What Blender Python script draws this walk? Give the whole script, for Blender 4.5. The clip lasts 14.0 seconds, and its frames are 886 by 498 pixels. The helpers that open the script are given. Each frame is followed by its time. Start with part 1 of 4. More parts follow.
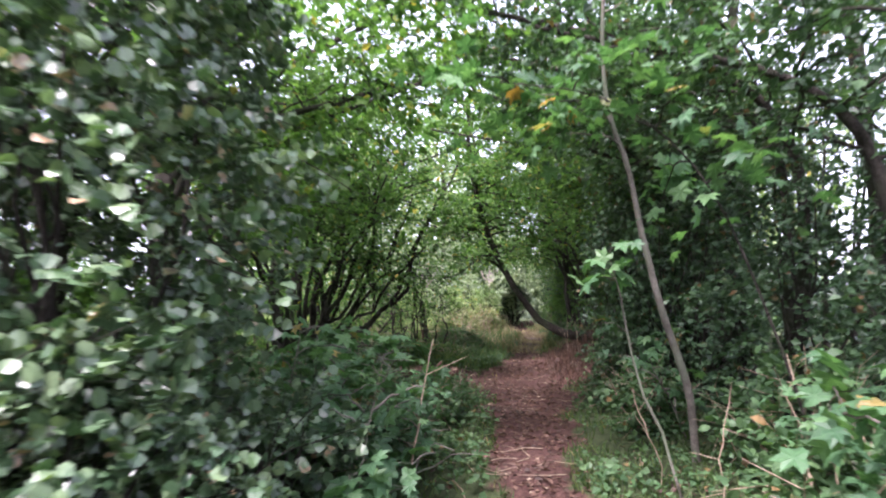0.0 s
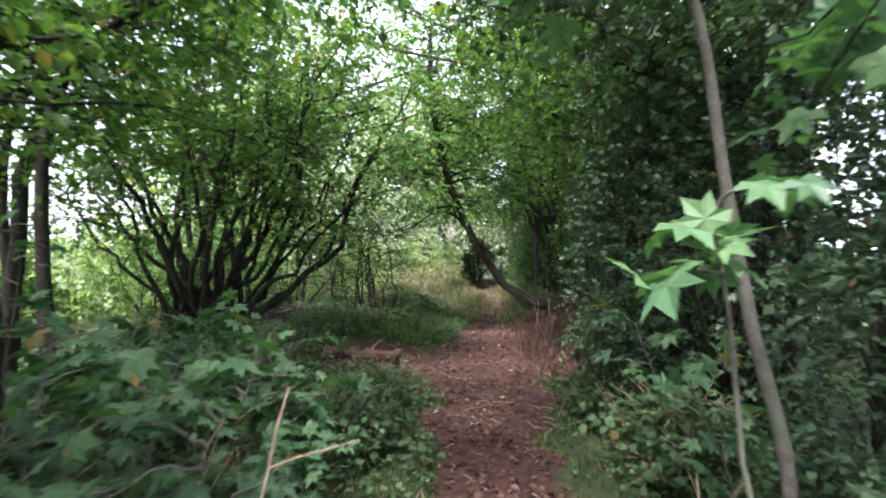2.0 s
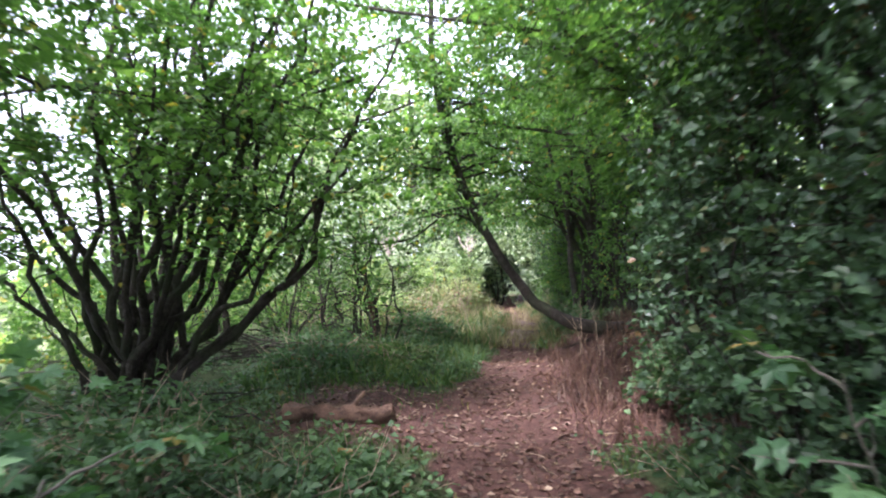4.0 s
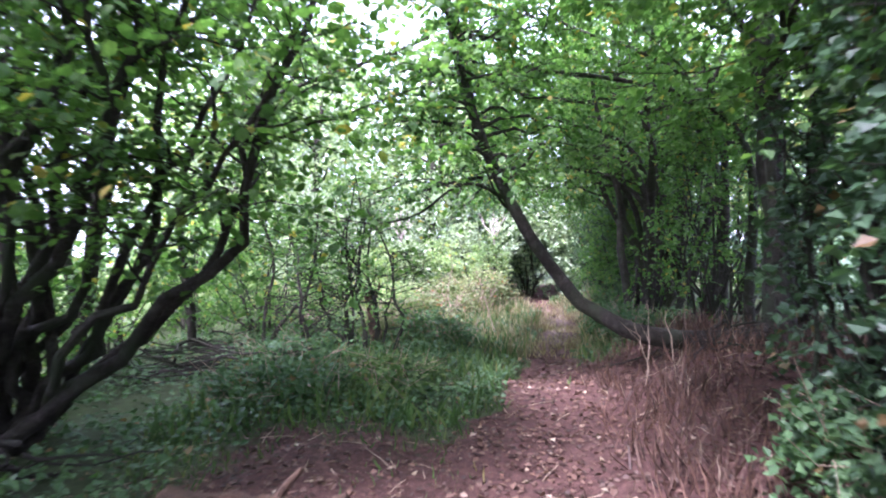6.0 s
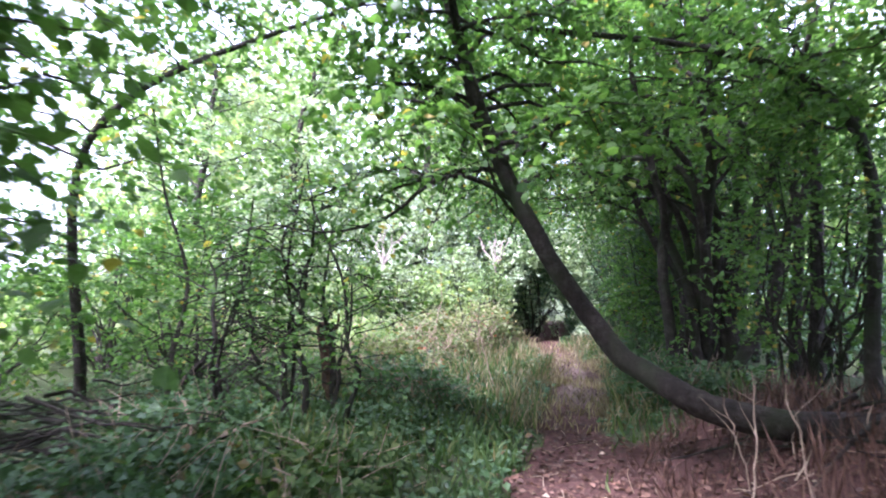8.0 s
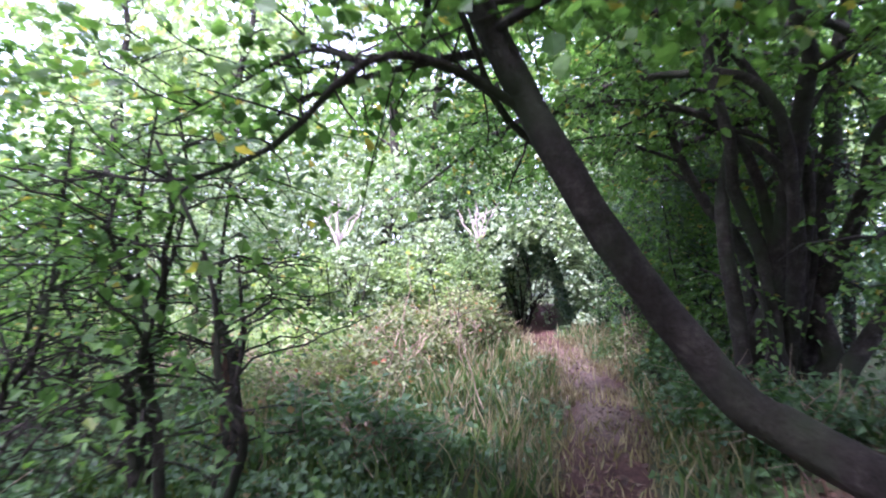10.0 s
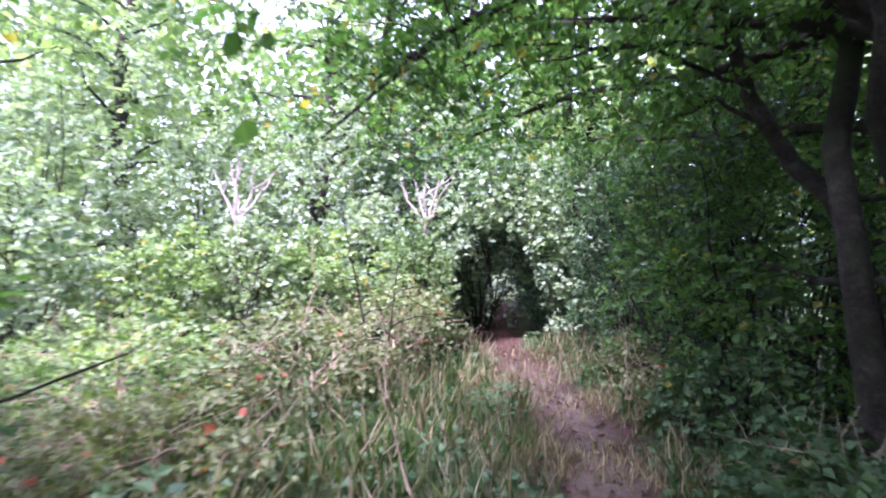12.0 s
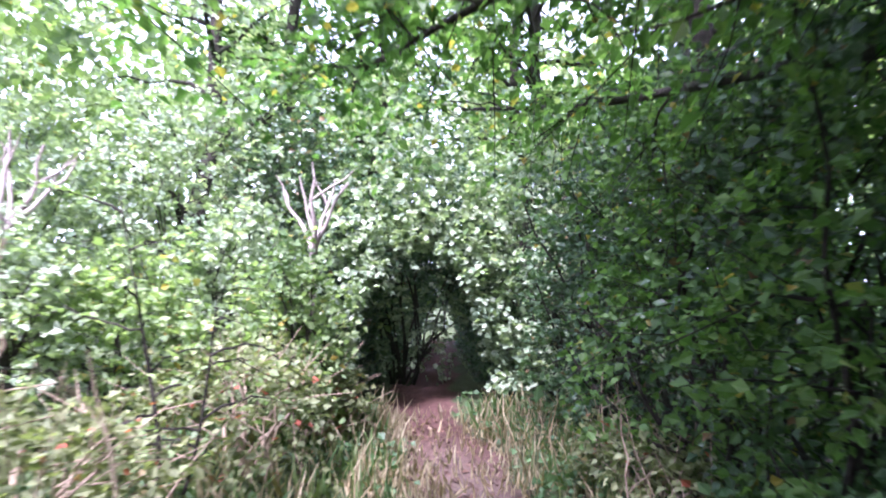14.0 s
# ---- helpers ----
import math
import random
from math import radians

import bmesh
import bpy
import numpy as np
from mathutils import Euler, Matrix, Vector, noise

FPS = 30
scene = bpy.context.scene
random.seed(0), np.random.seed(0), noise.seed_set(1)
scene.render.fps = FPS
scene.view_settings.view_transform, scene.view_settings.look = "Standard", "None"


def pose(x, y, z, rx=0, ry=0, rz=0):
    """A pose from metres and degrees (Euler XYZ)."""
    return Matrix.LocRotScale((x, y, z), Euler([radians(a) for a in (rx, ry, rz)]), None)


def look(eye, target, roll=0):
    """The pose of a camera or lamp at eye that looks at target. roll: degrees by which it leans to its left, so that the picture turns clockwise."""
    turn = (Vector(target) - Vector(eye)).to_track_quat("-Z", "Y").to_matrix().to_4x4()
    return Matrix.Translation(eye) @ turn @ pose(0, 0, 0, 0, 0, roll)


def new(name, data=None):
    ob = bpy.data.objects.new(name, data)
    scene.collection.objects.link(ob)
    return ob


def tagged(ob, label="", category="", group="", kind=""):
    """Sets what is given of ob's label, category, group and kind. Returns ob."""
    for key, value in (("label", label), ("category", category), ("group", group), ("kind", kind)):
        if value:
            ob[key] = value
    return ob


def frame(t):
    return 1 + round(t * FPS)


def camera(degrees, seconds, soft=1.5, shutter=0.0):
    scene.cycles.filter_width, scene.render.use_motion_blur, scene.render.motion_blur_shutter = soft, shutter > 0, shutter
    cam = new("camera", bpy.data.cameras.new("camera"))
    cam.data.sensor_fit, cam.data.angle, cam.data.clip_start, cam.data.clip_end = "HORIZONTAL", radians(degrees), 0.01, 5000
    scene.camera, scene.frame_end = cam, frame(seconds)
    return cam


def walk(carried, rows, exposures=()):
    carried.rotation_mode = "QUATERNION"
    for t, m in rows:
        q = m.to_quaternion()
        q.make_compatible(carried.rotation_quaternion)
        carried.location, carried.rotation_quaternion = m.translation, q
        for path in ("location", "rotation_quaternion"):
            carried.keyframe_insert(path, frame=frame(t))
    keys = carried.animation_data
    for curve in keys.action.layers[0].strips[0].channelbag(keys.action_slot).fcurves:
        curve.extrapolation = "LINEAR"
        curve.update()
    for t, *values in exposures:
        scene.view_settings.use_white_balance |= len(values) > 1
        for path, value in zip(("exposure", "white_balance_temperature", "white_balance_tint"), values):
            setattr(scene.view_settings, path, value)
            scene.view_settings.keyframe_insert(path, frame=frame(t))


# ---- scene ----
cam = camera(74.3, 14.0, soft=2.0, shutter=0.7)
walk(cam, [
    (0.0, pose(-0.000, -0.000, 1.435, 94.95, 0.56, 7.39)),
    (0.5, pose(-0.005, 0.584, 1.435, 93.96, 0.94, 6.88)),
    (1.0, pose(-0.028, 1.177, 1.464, 95.18, 0.08, 6.35)),
    (1.5, pose(-0.032, 1.764, 1.587, 92.88, -0.68, 3.57)),
    (2.0, pose(-0.005, 2.344, 1.603, 90.15, -1.20, 3.85)),
    (2.5, pose(-0.001, 2.938, 1.487, 93.17, -0.42, 3.81)),
    (3.0, pose(-0.002, 3.532, 1.511, 93.68, 0.35, 4.08)),
    (5.5, pose(-0.044, 6.512, 1.504, 88.78, 1.32, 8.98)),
    (6.0, pose(-0.085, 7.111, 1.519, 90.68, 0.79, 8.82)),
    (6.5, pose(-0.132, 7.711, 1.502, 90.13, 0.44, 8.54)),
    (7.0, pose(-0.177, 8.307, 1.489, 95.81, -0.35, 8.85)),
    (7.5, pose(-0.217, 8.908, 1.504, 94.30, -1.30, 8.90)),
    (8.0, pose(-0.238, 9.501, 1.476, 93.74, -0.84, 8.92)),
    (10.5, pose(-0.510, 12.479, 1.510, 91.80, 0.91, 6.60)),
    (11.0, pose(-0.520, 13.073, 1.465, 93.29, -0.13, 6.61)),
    (11.5, pose(-0.505, 13.665, 1.507, 91.79, 0.15, 3.63)),
    (12.0, pose(-0.462, 14.260, 1.475, 91.20, -0.23, 2.83)),
    (12.5, pose(-0.392, 14.855, 1.498, 92.30, -0.14, 0.11)),
    (13.0, pose(-0.319, 15.449, 1.523, 93.59, 0.38, -0.49)),
    (13.5, pose(-0.230, 16.045, 1.511, 94.54, -0.05, -1.87)),
    (14.0, pose(-0.134, 16.642, 1.494, 94.41, -0.45, -2.57)),
], exposures=[(0.0, 1.98, 6000, 33), (3.0, 2.25, 6050, 23), (6.0, 2.8, 5400, 39), (8.0, 2.55, 5450, 37), (11.0, 2.45, 5350, 48), (12.5, 2.25, 5350, 44), (13.5, 2.15, 5400, 43), (14.0, 2.5, 5400, 43)])

# ---- light: bright overcast sky over a hedgerow belt ----
SUN_EL, SUN_AZ = radians(60), radians(-150)
world = bpy.data.worlds.new("overcast_sky")
scene.world = world
world.use_nodes = True
wn = world.node_tree.nodes
sky = wn.new("ShaderNodeTexSky")
sky.sky_type = "NISHITA"
sky.sun_disc = False
sky.sun_elevation, sky.sun_rotation = SUN_EL, SUN_AZ
sky.air_density, sky.dust_density, sky.ozone_density = 1.0, 6.0, 0.6
haze = wn.new("ShaderNodeMixRGB")
haze.inputs[0].default_value = 0.55
haze.inputs[2].default_value = (7.0, 7.4, 7.8, 1)
world.node_tree.links.new(sky.outputs[0], haze.inputs[1])
world.node_tree.links.new(haze.outputs[0], wn["Background"].inputs[0])
wn["Background"].inputs[1].default_value = 0.15
sun = new("sun", bpy.data.lights.new("sun", "SUN"))
sun.data.energy, sun.data.angle, sun.data.color = 3.6, radians(10), (1.0, 0.96, 0.9)
sun.matrix_world = look((0, 0, 30), (-30 * math.sin(SUN_AZ) / math.tan(SUN_EL), -30 * math.cos(SUN_AZ) / math.tan(SUN_EL), 0))

# ---- materials ----
def nodes_of(name):
    m = bpy.data.materials.new(name)
    m.use_nodes = True
    nt = m.node_tree
    nt.nodes.clear()
    return m, nt, nt.nodes.new("ShaderNodeOutputMaterial")


def ramp(nt, fac, stops):
    r = nt.nodes.new("ShaderNodeValToRGB")
    r.color_ramp.elements[0].position, r.color_ramp.elements[0].color = stops[0][0], (*stops[0][1], 1)
    r.color_ramp.elements[1].position, r.color_ramp.elements[1].color = stops[-1][0], (*stops[-1][1], 1)
    for p, c in stops[1:-1]:
        e = r.color_ramp.elements.new(p)
        e.color = (*c, 1)
    nt.links.new(fac, r.inputs[0])
    return r.outputs[0]


def noise_at(nt, scale, detail=4.0, rough=0.6):
    g = nt.nodes.new("ShaderNodeNewGeometry")
    n = nt.nodes.new("ShaderNodeTexNoise")
    n.inputs["Scale"].default_value, n.inputs["Detail"].default_value, n.inputs["Roughness"].default_value = scale, detail, rough
    nt.links.new(g.outputs["Position"], n.inputs["Vector"])
    return n.outputs[0]


def mixed(nt, fac, a, b, how="MIX"):
    m = nt.nodes.new("ShaderNodeMixRGB")
    m.blend_type = how
    for sock, v in ((m.inputs[0], fac), (m.inputs[1], a), (m.inputs[2], b)):
        if isinstance(v, (int, float)):
            sock.default_value = v
        elif isinstance(v, tuple):
            sock.default_value = (*v, 1)
        else:
            nt.links.new(v, sock)
    return m.outputs[0]


def leaf_material(name, dark, mid, light, odd=None, gloss=0.45, through_light=0.4, spec=0.35):
    """Thin leaf: each leaf its own tone, blotches, a waxy face and light passing through."""
    m, nt, out = nodes_of(name)
    g = nt.nodes.new("ShaderNodeNewGeometry")
    stops = [(0.0, dark), (0.45, mid), (0.93, light)]
    if odd:
        stops += [(0.965, light), (0.985, odd)]
    tone = ramp(nt, g.outputs["Random Per Island"], stops)
    blot = ramp(nt, noise_at(nt, 1.1, 3), [(0.3, (0.62, 0.68, 0.62)), (0.7, (1.15, 1.1, 0.95))])
    col = mixed(nt, 1.0, tone, blot, "MULTIPLY")
    fine = ramp(nt, noise_at(nt, 55, 2), [(0.35, (0.8, 0.82, 0.8)), (0.7, (1.1, 1.1, 1.05))])
    col = mixed(nt, 0.8, col, fine, "MULTIPLY")
    p = nt.nodes.new("ShaderNodeBsdfPrincipled")
    p.inputs["Roughness"].default_value = gloss
    p.inputs["Specular IOR Level"].default_value = spec
    nt.links.new(col, p.inputs["Base Color"])
    b = nt.nodes.new("ShaderNodeBump")
    b.inputs["Strength"].default_value, b.inputs["Distance"].default_value = 0.35, 0.004
    nt.links.new(noise_at(nt, 90, 2), b.inputs["Height"])
    nt.links.new(b.outputs[0], p.inputs["Normal"])
    t = nt.nodes.new("ShaderNodeBsdfTranslucent")
    nt.links.new(mixed(nt, 1.0, col, (1.45, 1.7, 0.75), "MULTIPLY"), t.inputs[0])
    mix = nt.nodes.new("ShaderNodeMixShader")
    mix.inputs[0].default_value = through_light
    nt.links.new(p.outputs[0], mix.inputs[1])
    nt.links.new(t.outputs[0], mix.inputs[2])
    nt.links.new(mix.outputs[0], out.inputs[0])
    return m


def rough_material(name, stops, scale, fine_scale, bump=0.6, dist=0.01, rough=0.9, tint=None):
    m, nt, out = nodes_of(name)
    col = ramp(nt, noise_at(nt, scale, 8, 0.7), stops)
    fine = ramp(nt, noise_at(nt, fine_scale, 6, 0.7), [(0.3, (0.55, 0.55, 0.55)), (0.7, (1.25, 1.22, 1.2))])
    col = mixed(nt, 0.85, col, fine, "MULTIPLY")
    if tint:
        fac = ramp(nt, noise_at(nt, 1.7, 5), [(0.48, (0, 0, 0)), (0.66, (1, 1, 1))])
        col = mixed(nt, fac, col, tint)
    p = nt.nodes.new("ShaderNodeBsdfPrincipled")
    p.inputs["Roughness"].default_value = rough
    p.inputs["Specular IOR Level"].default_value = 0.2
    nt.links.new(col, p.inputs["Base Color"])
    b = nt.nodes.new("ShaderNodeBump")
    b.inputs["Strength"].default_value, b.inputs["Distance"].default_value = bump, dist
    nt.links.new(noise_at(nt, fine_scale, 8, 0.7), b.inputs["Height"])
    nt.links.new(b.outputs[0], p.inputs["Normal"])
    nt.links.new(p.outputs[0], out.inputs[0])
    return m


M_BARK = rough_material("bark_dark", [(0.32, (0.02, 0.017, 0.014)), (0.52, (0.045, 0.039, 0.032)), (0.7, (0.095, 0.084, 0.07))], 9, 42, 1.0, 0.04, tint=(0.036, 0.046, 0.024))
M_GREY = rough_material("bark_grey", [(0.3, (0.08, 0.072, 0.06)), (0.7, (0.22, 0.2, 0.17))], 8, 70, 0.7, 0.008, tint=(0.14, 0.16, 0.11))
M_SNAG = rough_material("bare_dead_wood", [(0.3, (0.24, 0.2, 0.18)), (0.7, (0.42, 0.37, 0.34))], 6, 60, 0.5, 0.006)
M_TWIG = rough_material("dry_twig", [(0.3, (0.2, 0.15, 0.1)), (0.7, (0.42, 0.34, 0.25))], 7, 80, 0.4, 0.004)
M_ROT = rough_material("rotten_log", [(0.3, (0.045, 0.028, 0.02)), (0.65, (0.16, 0.1, 0.07)), (0.8, (0.14, 0.1, 0.08))], 7, 40, 1.0, 0.03)
M_LEAF = leaf_material("hazel_leaf", (0.055, 0.115, 0.04), (0.085, 0.17, 0.056), (0.13, 0.225, 0.08), (0.3, 0.24, 0.06), 0.5, 0.5, 0.3)
M_SYC = leaf_material("sycamore_leaf", (0.05, 0.115, 0.06), (0.075, 0.165, 0.085), (0.11, 0.21, 0.1), (0.36, 0.2, 0.06), 0.5, 0.35, 0.35)
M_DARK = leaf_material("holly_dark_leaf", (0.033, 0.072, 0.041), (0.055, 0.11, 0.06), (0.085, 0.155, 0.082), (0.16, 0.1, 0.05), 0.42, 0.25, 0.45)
# Lightest ivy tone is raised to carry sky highlights on the waxy leaves.
M_IVY = leaf_material("ivy_leaf", (0.035, 0.075, 0.04), (0.065, 0.12, 0.065), (0.16, 0.23, 0.14), (0.32, 0.22, 0.15), 0.3, 0.2, 0.7)
# Next two: leaf colours lifted to carry the clearing's sunlight and glare.
M_SUNLIT = leaf_material("sunlit_shrub_leaf", (0.13, 0.19, 0.1), (0.2, 0.285, 0.14), (0.33, 0.41, 0.23), (0.4, 0.3, 0.08), 0.5, 0.42, 0.35)
M_GLARE = leaf_material("sun_glare_leaf", (0.17, 0.23, 0.17), (0.26, 0.33, 0.25), (0.4, 0.46, 0.38), None, 0.5, 0.35, 0.4)
M_BRAM = leaf_material("bramble_leaf", (0.04, 0.085, 0.04), (0.065, 0.13, 0.06), (0.1, 0.18, 0.085), (0.18, 0.12, 0.06), 0.5, 0.3, 0.35)
M_DRYB = leaf_material("fading_bramble_leaf", (0.1, 0.12, 0.065), (0.17, 0.195, 0.105), (0.28, 0.31, 0.19), (0.4, 0.12, 0.09), 0.6, 0.35, 0.25)
M_GRASS = leaf_material("grass_blade", (0.04, 0.08, 0.03), (0.065, 0.12, 0.042), (0.12, 0.165, 0.065), (0.24, 0.2, 0.11), 0.6, 0.35, 0.25)
M_STRAW = leaf_material("dry_grass_blade", (0.15, 0.12, 0.08), (0.25, 0.2, 0.14), (0.38, 0.33, 0.25), (0.16, 0.2, 0.08), 0.7, 0.3, 0.2)
M_FALLEN = leaf_material("fallen_leaf", (0.045, 0.026, 0.022), (0.1, 0.053, 0.043), (0.17, 0.098, 0.08), (0.36, 0.28, 0.23), 0.6, 0.1, 0.3)


def ground_material():
    m, nt, out = nodes_of("woodland_ground")
    a = nt.nodes.new("ShaderNodeAttribute")
    a.attribute_name = "litter"
    soil = ramp(nt, noise_at(nt, 14, 8, 0.75), [(0.3, (0.035, 0.02, 0.016)), (0.52, (0.085, 0.045, 0.037)), (0.72, (0.145, 0.083, 0.067))])
    green = ramp(nt, noise_at(nt, 10, 8, 0.75), [(0.3, (0.035, 0.04, 0.02)), (0.55, (0.06, 0.085, 0.035)), (0.75, (0.1, 0.11, 0.05))])
    dry = ramp(nt, noise_at(nt, 18, 8, 0.75), [(0.3, (0.1, 0.072, 0.056)), (0.7, (0.3, 0.245, 0.2))])
    a2 = nt.nodes.new("ShaderNodeAttribute")
    a2.attribute_name = "worn"
    nudge = nt.nodes.new("ShaderNodeMath")
    nudge.operation = "MULTIPLY_ADD"
    nudge.inputs[1].default_value, nudge.inputs[2].default_value = 1.2, -0.6
    nt.links.new(noise_at(nt, 3.5, 6, 0.7), nudge.inputs[0])
    add = nt.nodes.new("ShaderNodeMath")
    nt.links.new(nudge.outputs[0], add.inputs[0])
    nt.links.new(a.outputs["Fac"], add.inputs[1])
    fac = ramp(nt, add.outputs[0], [(0.35, (0, 0, 0)), (0.65, (1, 1, 1))])
    col = mixed(nt, fac, green, soil)
    col = mixed(nt, a2.outputs["Fac"], col, dry)
    fine = ramp(nt, noise_at(nt, 70, 6, 0.8), [(0.3, (0.5, 0.5, 0.5)), (0.7, (1.3, 1.27, 1.25))])
    col = mixed(nt, 0.9, col, fine, "MULTIPLY")
    p = nt.nodes.new("ShaderNodeBsdfPrincipled")
    p.inputs["Roughness"].default_value = 0.95
    p.inputs["Specular IOR Level"].default_value = 0.15
    nt.links.new(col, p.inputs["Base Color"])
    b = nt.nodes.new("ShaderNodeBump")
    b.inputs["Strength"].default_value, b.inputs["Distance"].default_value = 0.9, 0.03
    nt.links.new(noise_at(nt, 28, 8, 0.75), b.inputs["Height"])
    nt.links.new(b.outputs[0], p.inputs["Normal"])
    nt.links.new(p.outputs[0], out.inputs[0])
    return m


M_GROUND = ground_material()

# ---- mesh tools ----
RNG = np.random.default_rng(7)


def unit(v):
    return v / np.maximum(np.linalg.norm(v, axis=-1, keepdims=True), 1e-9)


def mesh_from(name, verts, faces, mat, smooth=False):
    verts, faces = np.asarray(verts, dtype=np.float32), np.asarray(faces, dtype=np.int32)
    k = faces.shape[1]
    me = bpy.data.meshes.new(name)
    me.vertices.add(len(verts))
    me.vertices.foreach_set("co", verts.ravel())
    me.loops.add(faces.size)
    me.loops.foreach_set("vertex_index", faces.ravel())
    me.polygons.add(len(faces))
    me.polygons.foreach_set("loop_start", np.arange(len(faces), dtype=np.int32) * k)
    me.polygons.foreach_set("use_smooth", np.full(len(faces), smooth))
    me.update(calc_edges=True)
    me.materials.append(mat)
    return me


SIMPLE = (np.array([(0, 0, 0), (0.45, 0.5, 0.12), (1, 0, -0.08), (0.45, -0.5, 0.12)]), np.array([(0, 2, 1), (0, 3, 2)]))
OVAL = (np.array([(0, 0, 0), (0.25, 0.42, 0.1), (0.65, 0.38, 0.06), (1, 0, -0.1), (0.65, -0.38, 0.06), (0.25, -0.42, -0.02)]),
        np.array([(0, 5, 1), (1, 5, 4), (1, 4, 2), (2, 4, 3)]))
LOBED = (np.array([(0.3, 0, 0.03), (0, 0, 0), (-0.08, 0.28, 0.02), (0.1, 0.52, -0.06), (0.3, 0.3, 0.05), (0.68, 0.5, -0.05), (0.62, 0.2, 0.04),
                   (1, 0, -0.12), (0.62, -0.2, 0.04), (0.68, -0.5, -0.05), (0.3, -0.3, 0.05), (0.1, -0.52, -0.06), (-0.08, -0.28, 0.02)]),
         np.array([(0, i, i + 1) for i in range(1, 12)] + [(0, 12, 1)]))
BLADE = (np.array([(0, 0.06, 0), (0, -0.06, 0), (0.55, 0.045, 0.1), (0.55, -0.045, 0.1), (1, 0, -0.05)]), np.array([(0, 1, 3), (0, 3, 2), (2, 3, 4)]))


def leaves(name, pos, tip, up, size, mat, shape=SIMPLE, wide=0.8):
    """Many single leaves: where each starts, where it points, its upper face and its length."""
    tv, tf = shape
    tip = unit(tip)
    side = unit(np.cross(up, tip))
    nor = np.cross(tip, side)
    u, v, w = tv[:, 0], tv[:, 1] * wide, tv[:, 2]
    co = pos[:, None] + size[:, None, None] * (u[None, :, None] * tip[:, None] + v[None, :, None] * side[:, None] + w[None, :, None] * nor[:, None])
    f = (tf[None] + (np.arange(len(pos)) * len(tv))[:, None, None]).reshape(-1, 3)
    return mesh_from(name, co.reshape(-1, 3), f, mat)


class Wood:
    """Gathers tapered, crooked limbs into one mesh."""

    def __init__(self):
        self.v, self.f, self.n = [], [], 0

    def limb(self, pts, r0, r1, sides=6, rough=0.0):
        pts = np.asarray(pts, dtype=float)
        m = len(pts)
        d = unit(np.gradient(pts, axis=0))
        ref = np.array((0.31, 0.87, 0.38)) if abs(d[0] @ np.array((0.31, 0.87, 0.38))) < 0.9 else np.array((1.0, 0, 0))
        a = unit(np.cross(d, ref))
        b = np.cross(d, a)
        rad = np.linspace(r0, r1, m)[:, None] * (1 + rough * RNG.normal(size=(m, sides)))
        th = np.arange(sides) * 2 * np.pi / sides
        ring = pts[:, None] + rad[..., None] * (np.cos(th)[None, :, None] * a[:, None] + np.sin(th)[None, :, None] * b[:, None])
        i = np.arange(m - 1)[:, None] * sides
        j = np.arange(sides)[None]
        k = (j + 1) % sides
        q = np.stack((i + j, i + k, i + sides + k, i + sides + j), -1).reshape(-1, 4)
        self.v.append(ring.reshape(-1, 3))
        self.f.append(q + self.n)
        self.n += m * sides
        cap = np.array([(0, sides - 1, sides - 2, 1)]) + self.n - sides
        if sides >= 4:
            self.f.append(cap)

    def mesh(self, name, mat):
        return mesh_from(name, np.concatenate(self.v), np.concatenate(self.f), mat, True)


def bend(a, b, n=8, wob=0.08, sag=0.0):
    """A crooked line from a to b."""
    a, b = np.asarray(a, float), np.asarray(b, float)
    t = np.linspace(0, 1, n)[:, None]
    w = np.cumsum(RNG.normal(size=(n, 3)), axis=0)
    w = w - w[0] - t * (w[-1] - w[0])
    p = a + (b - a) * t + w * wob * np.linalg.norm(b - a) / n ** 0.5 * 0.6
    p[:, 2] += sag * 4 * (t * (1 - t))[:, 0]
    return p


def curve_through(ctrl, n=24):
    """A smooth line through a few points (Catmull-Rom)."""
    c = np.asarray(ctrl, float)
    c = np.vstack((2 * c[0] - c[1], c, 2 * c[-1] - c[-2]))
    out = []
    for s in np.linspace(0, len(c) - 3 - 1e-6, n):
        i, t = int(s), s - int(s)
        p0, p1, p2, p3 = c[i:i + 4]
        out.append(0.5 * (2 * p1 + (p2 - p0) * t + (2 * p0 - 5 * p1 + 4 * p2 - p3) * t * t + (3 * p1 - p0 - 3 * p2 + p3) * t ** 3))
    return np.array(out)


def spray(starts, ways, length, per, size, flat=0.75, droop=0.25):
    """Leaves set along twigs: returns the arrays for leaves()."""
    k = len(starts)
    t = (np.arange(per) + 0.6) / per
    t = np.clip(t[None] + RNG.normal(size=(k, per)) * 0.06, 0.05, 1.05)
    ways = unit(ways)
    ln = length * RNG.uniform(0.6, 1.3, (k, 1))
    p = starts[:, None] + (ways[:, None] * (t * ln)[..., None])
    p[..., 2] -= droop * (t ** 2) * ln
    side = unit(np.cross(ways, np.array((0, 0, 1.0)) + 0.3 * RNG.normal(size=(k, 3))))
    sign = np.where(np.arange(per) % 2 == 0, 1.0, -1.0)
    tip = ways[:, None] * 0.6 + side[:, None] * sign[None, :, None] + RNG.normal(size=(k, per, 3)) * 0.35
    tip[..., 2] -= droop
    up = np.array((0, 0, 1.0)) * flat + RNG.normal(size=(k, per, 3)) * (1.05 - flat)
    s = size * RNG.uniform(0.55, 1.25, (k, per))
    return p.reshape(-1, 3), tip.reshape(-1, 3), up.reshape(-1, 3), s.ravel()


def part(name, mesh, parent, kind="", label=""):
    ob = new(name, mesh)
    ob.parent = parent
    return tagged(ob, label, "", "", kind)


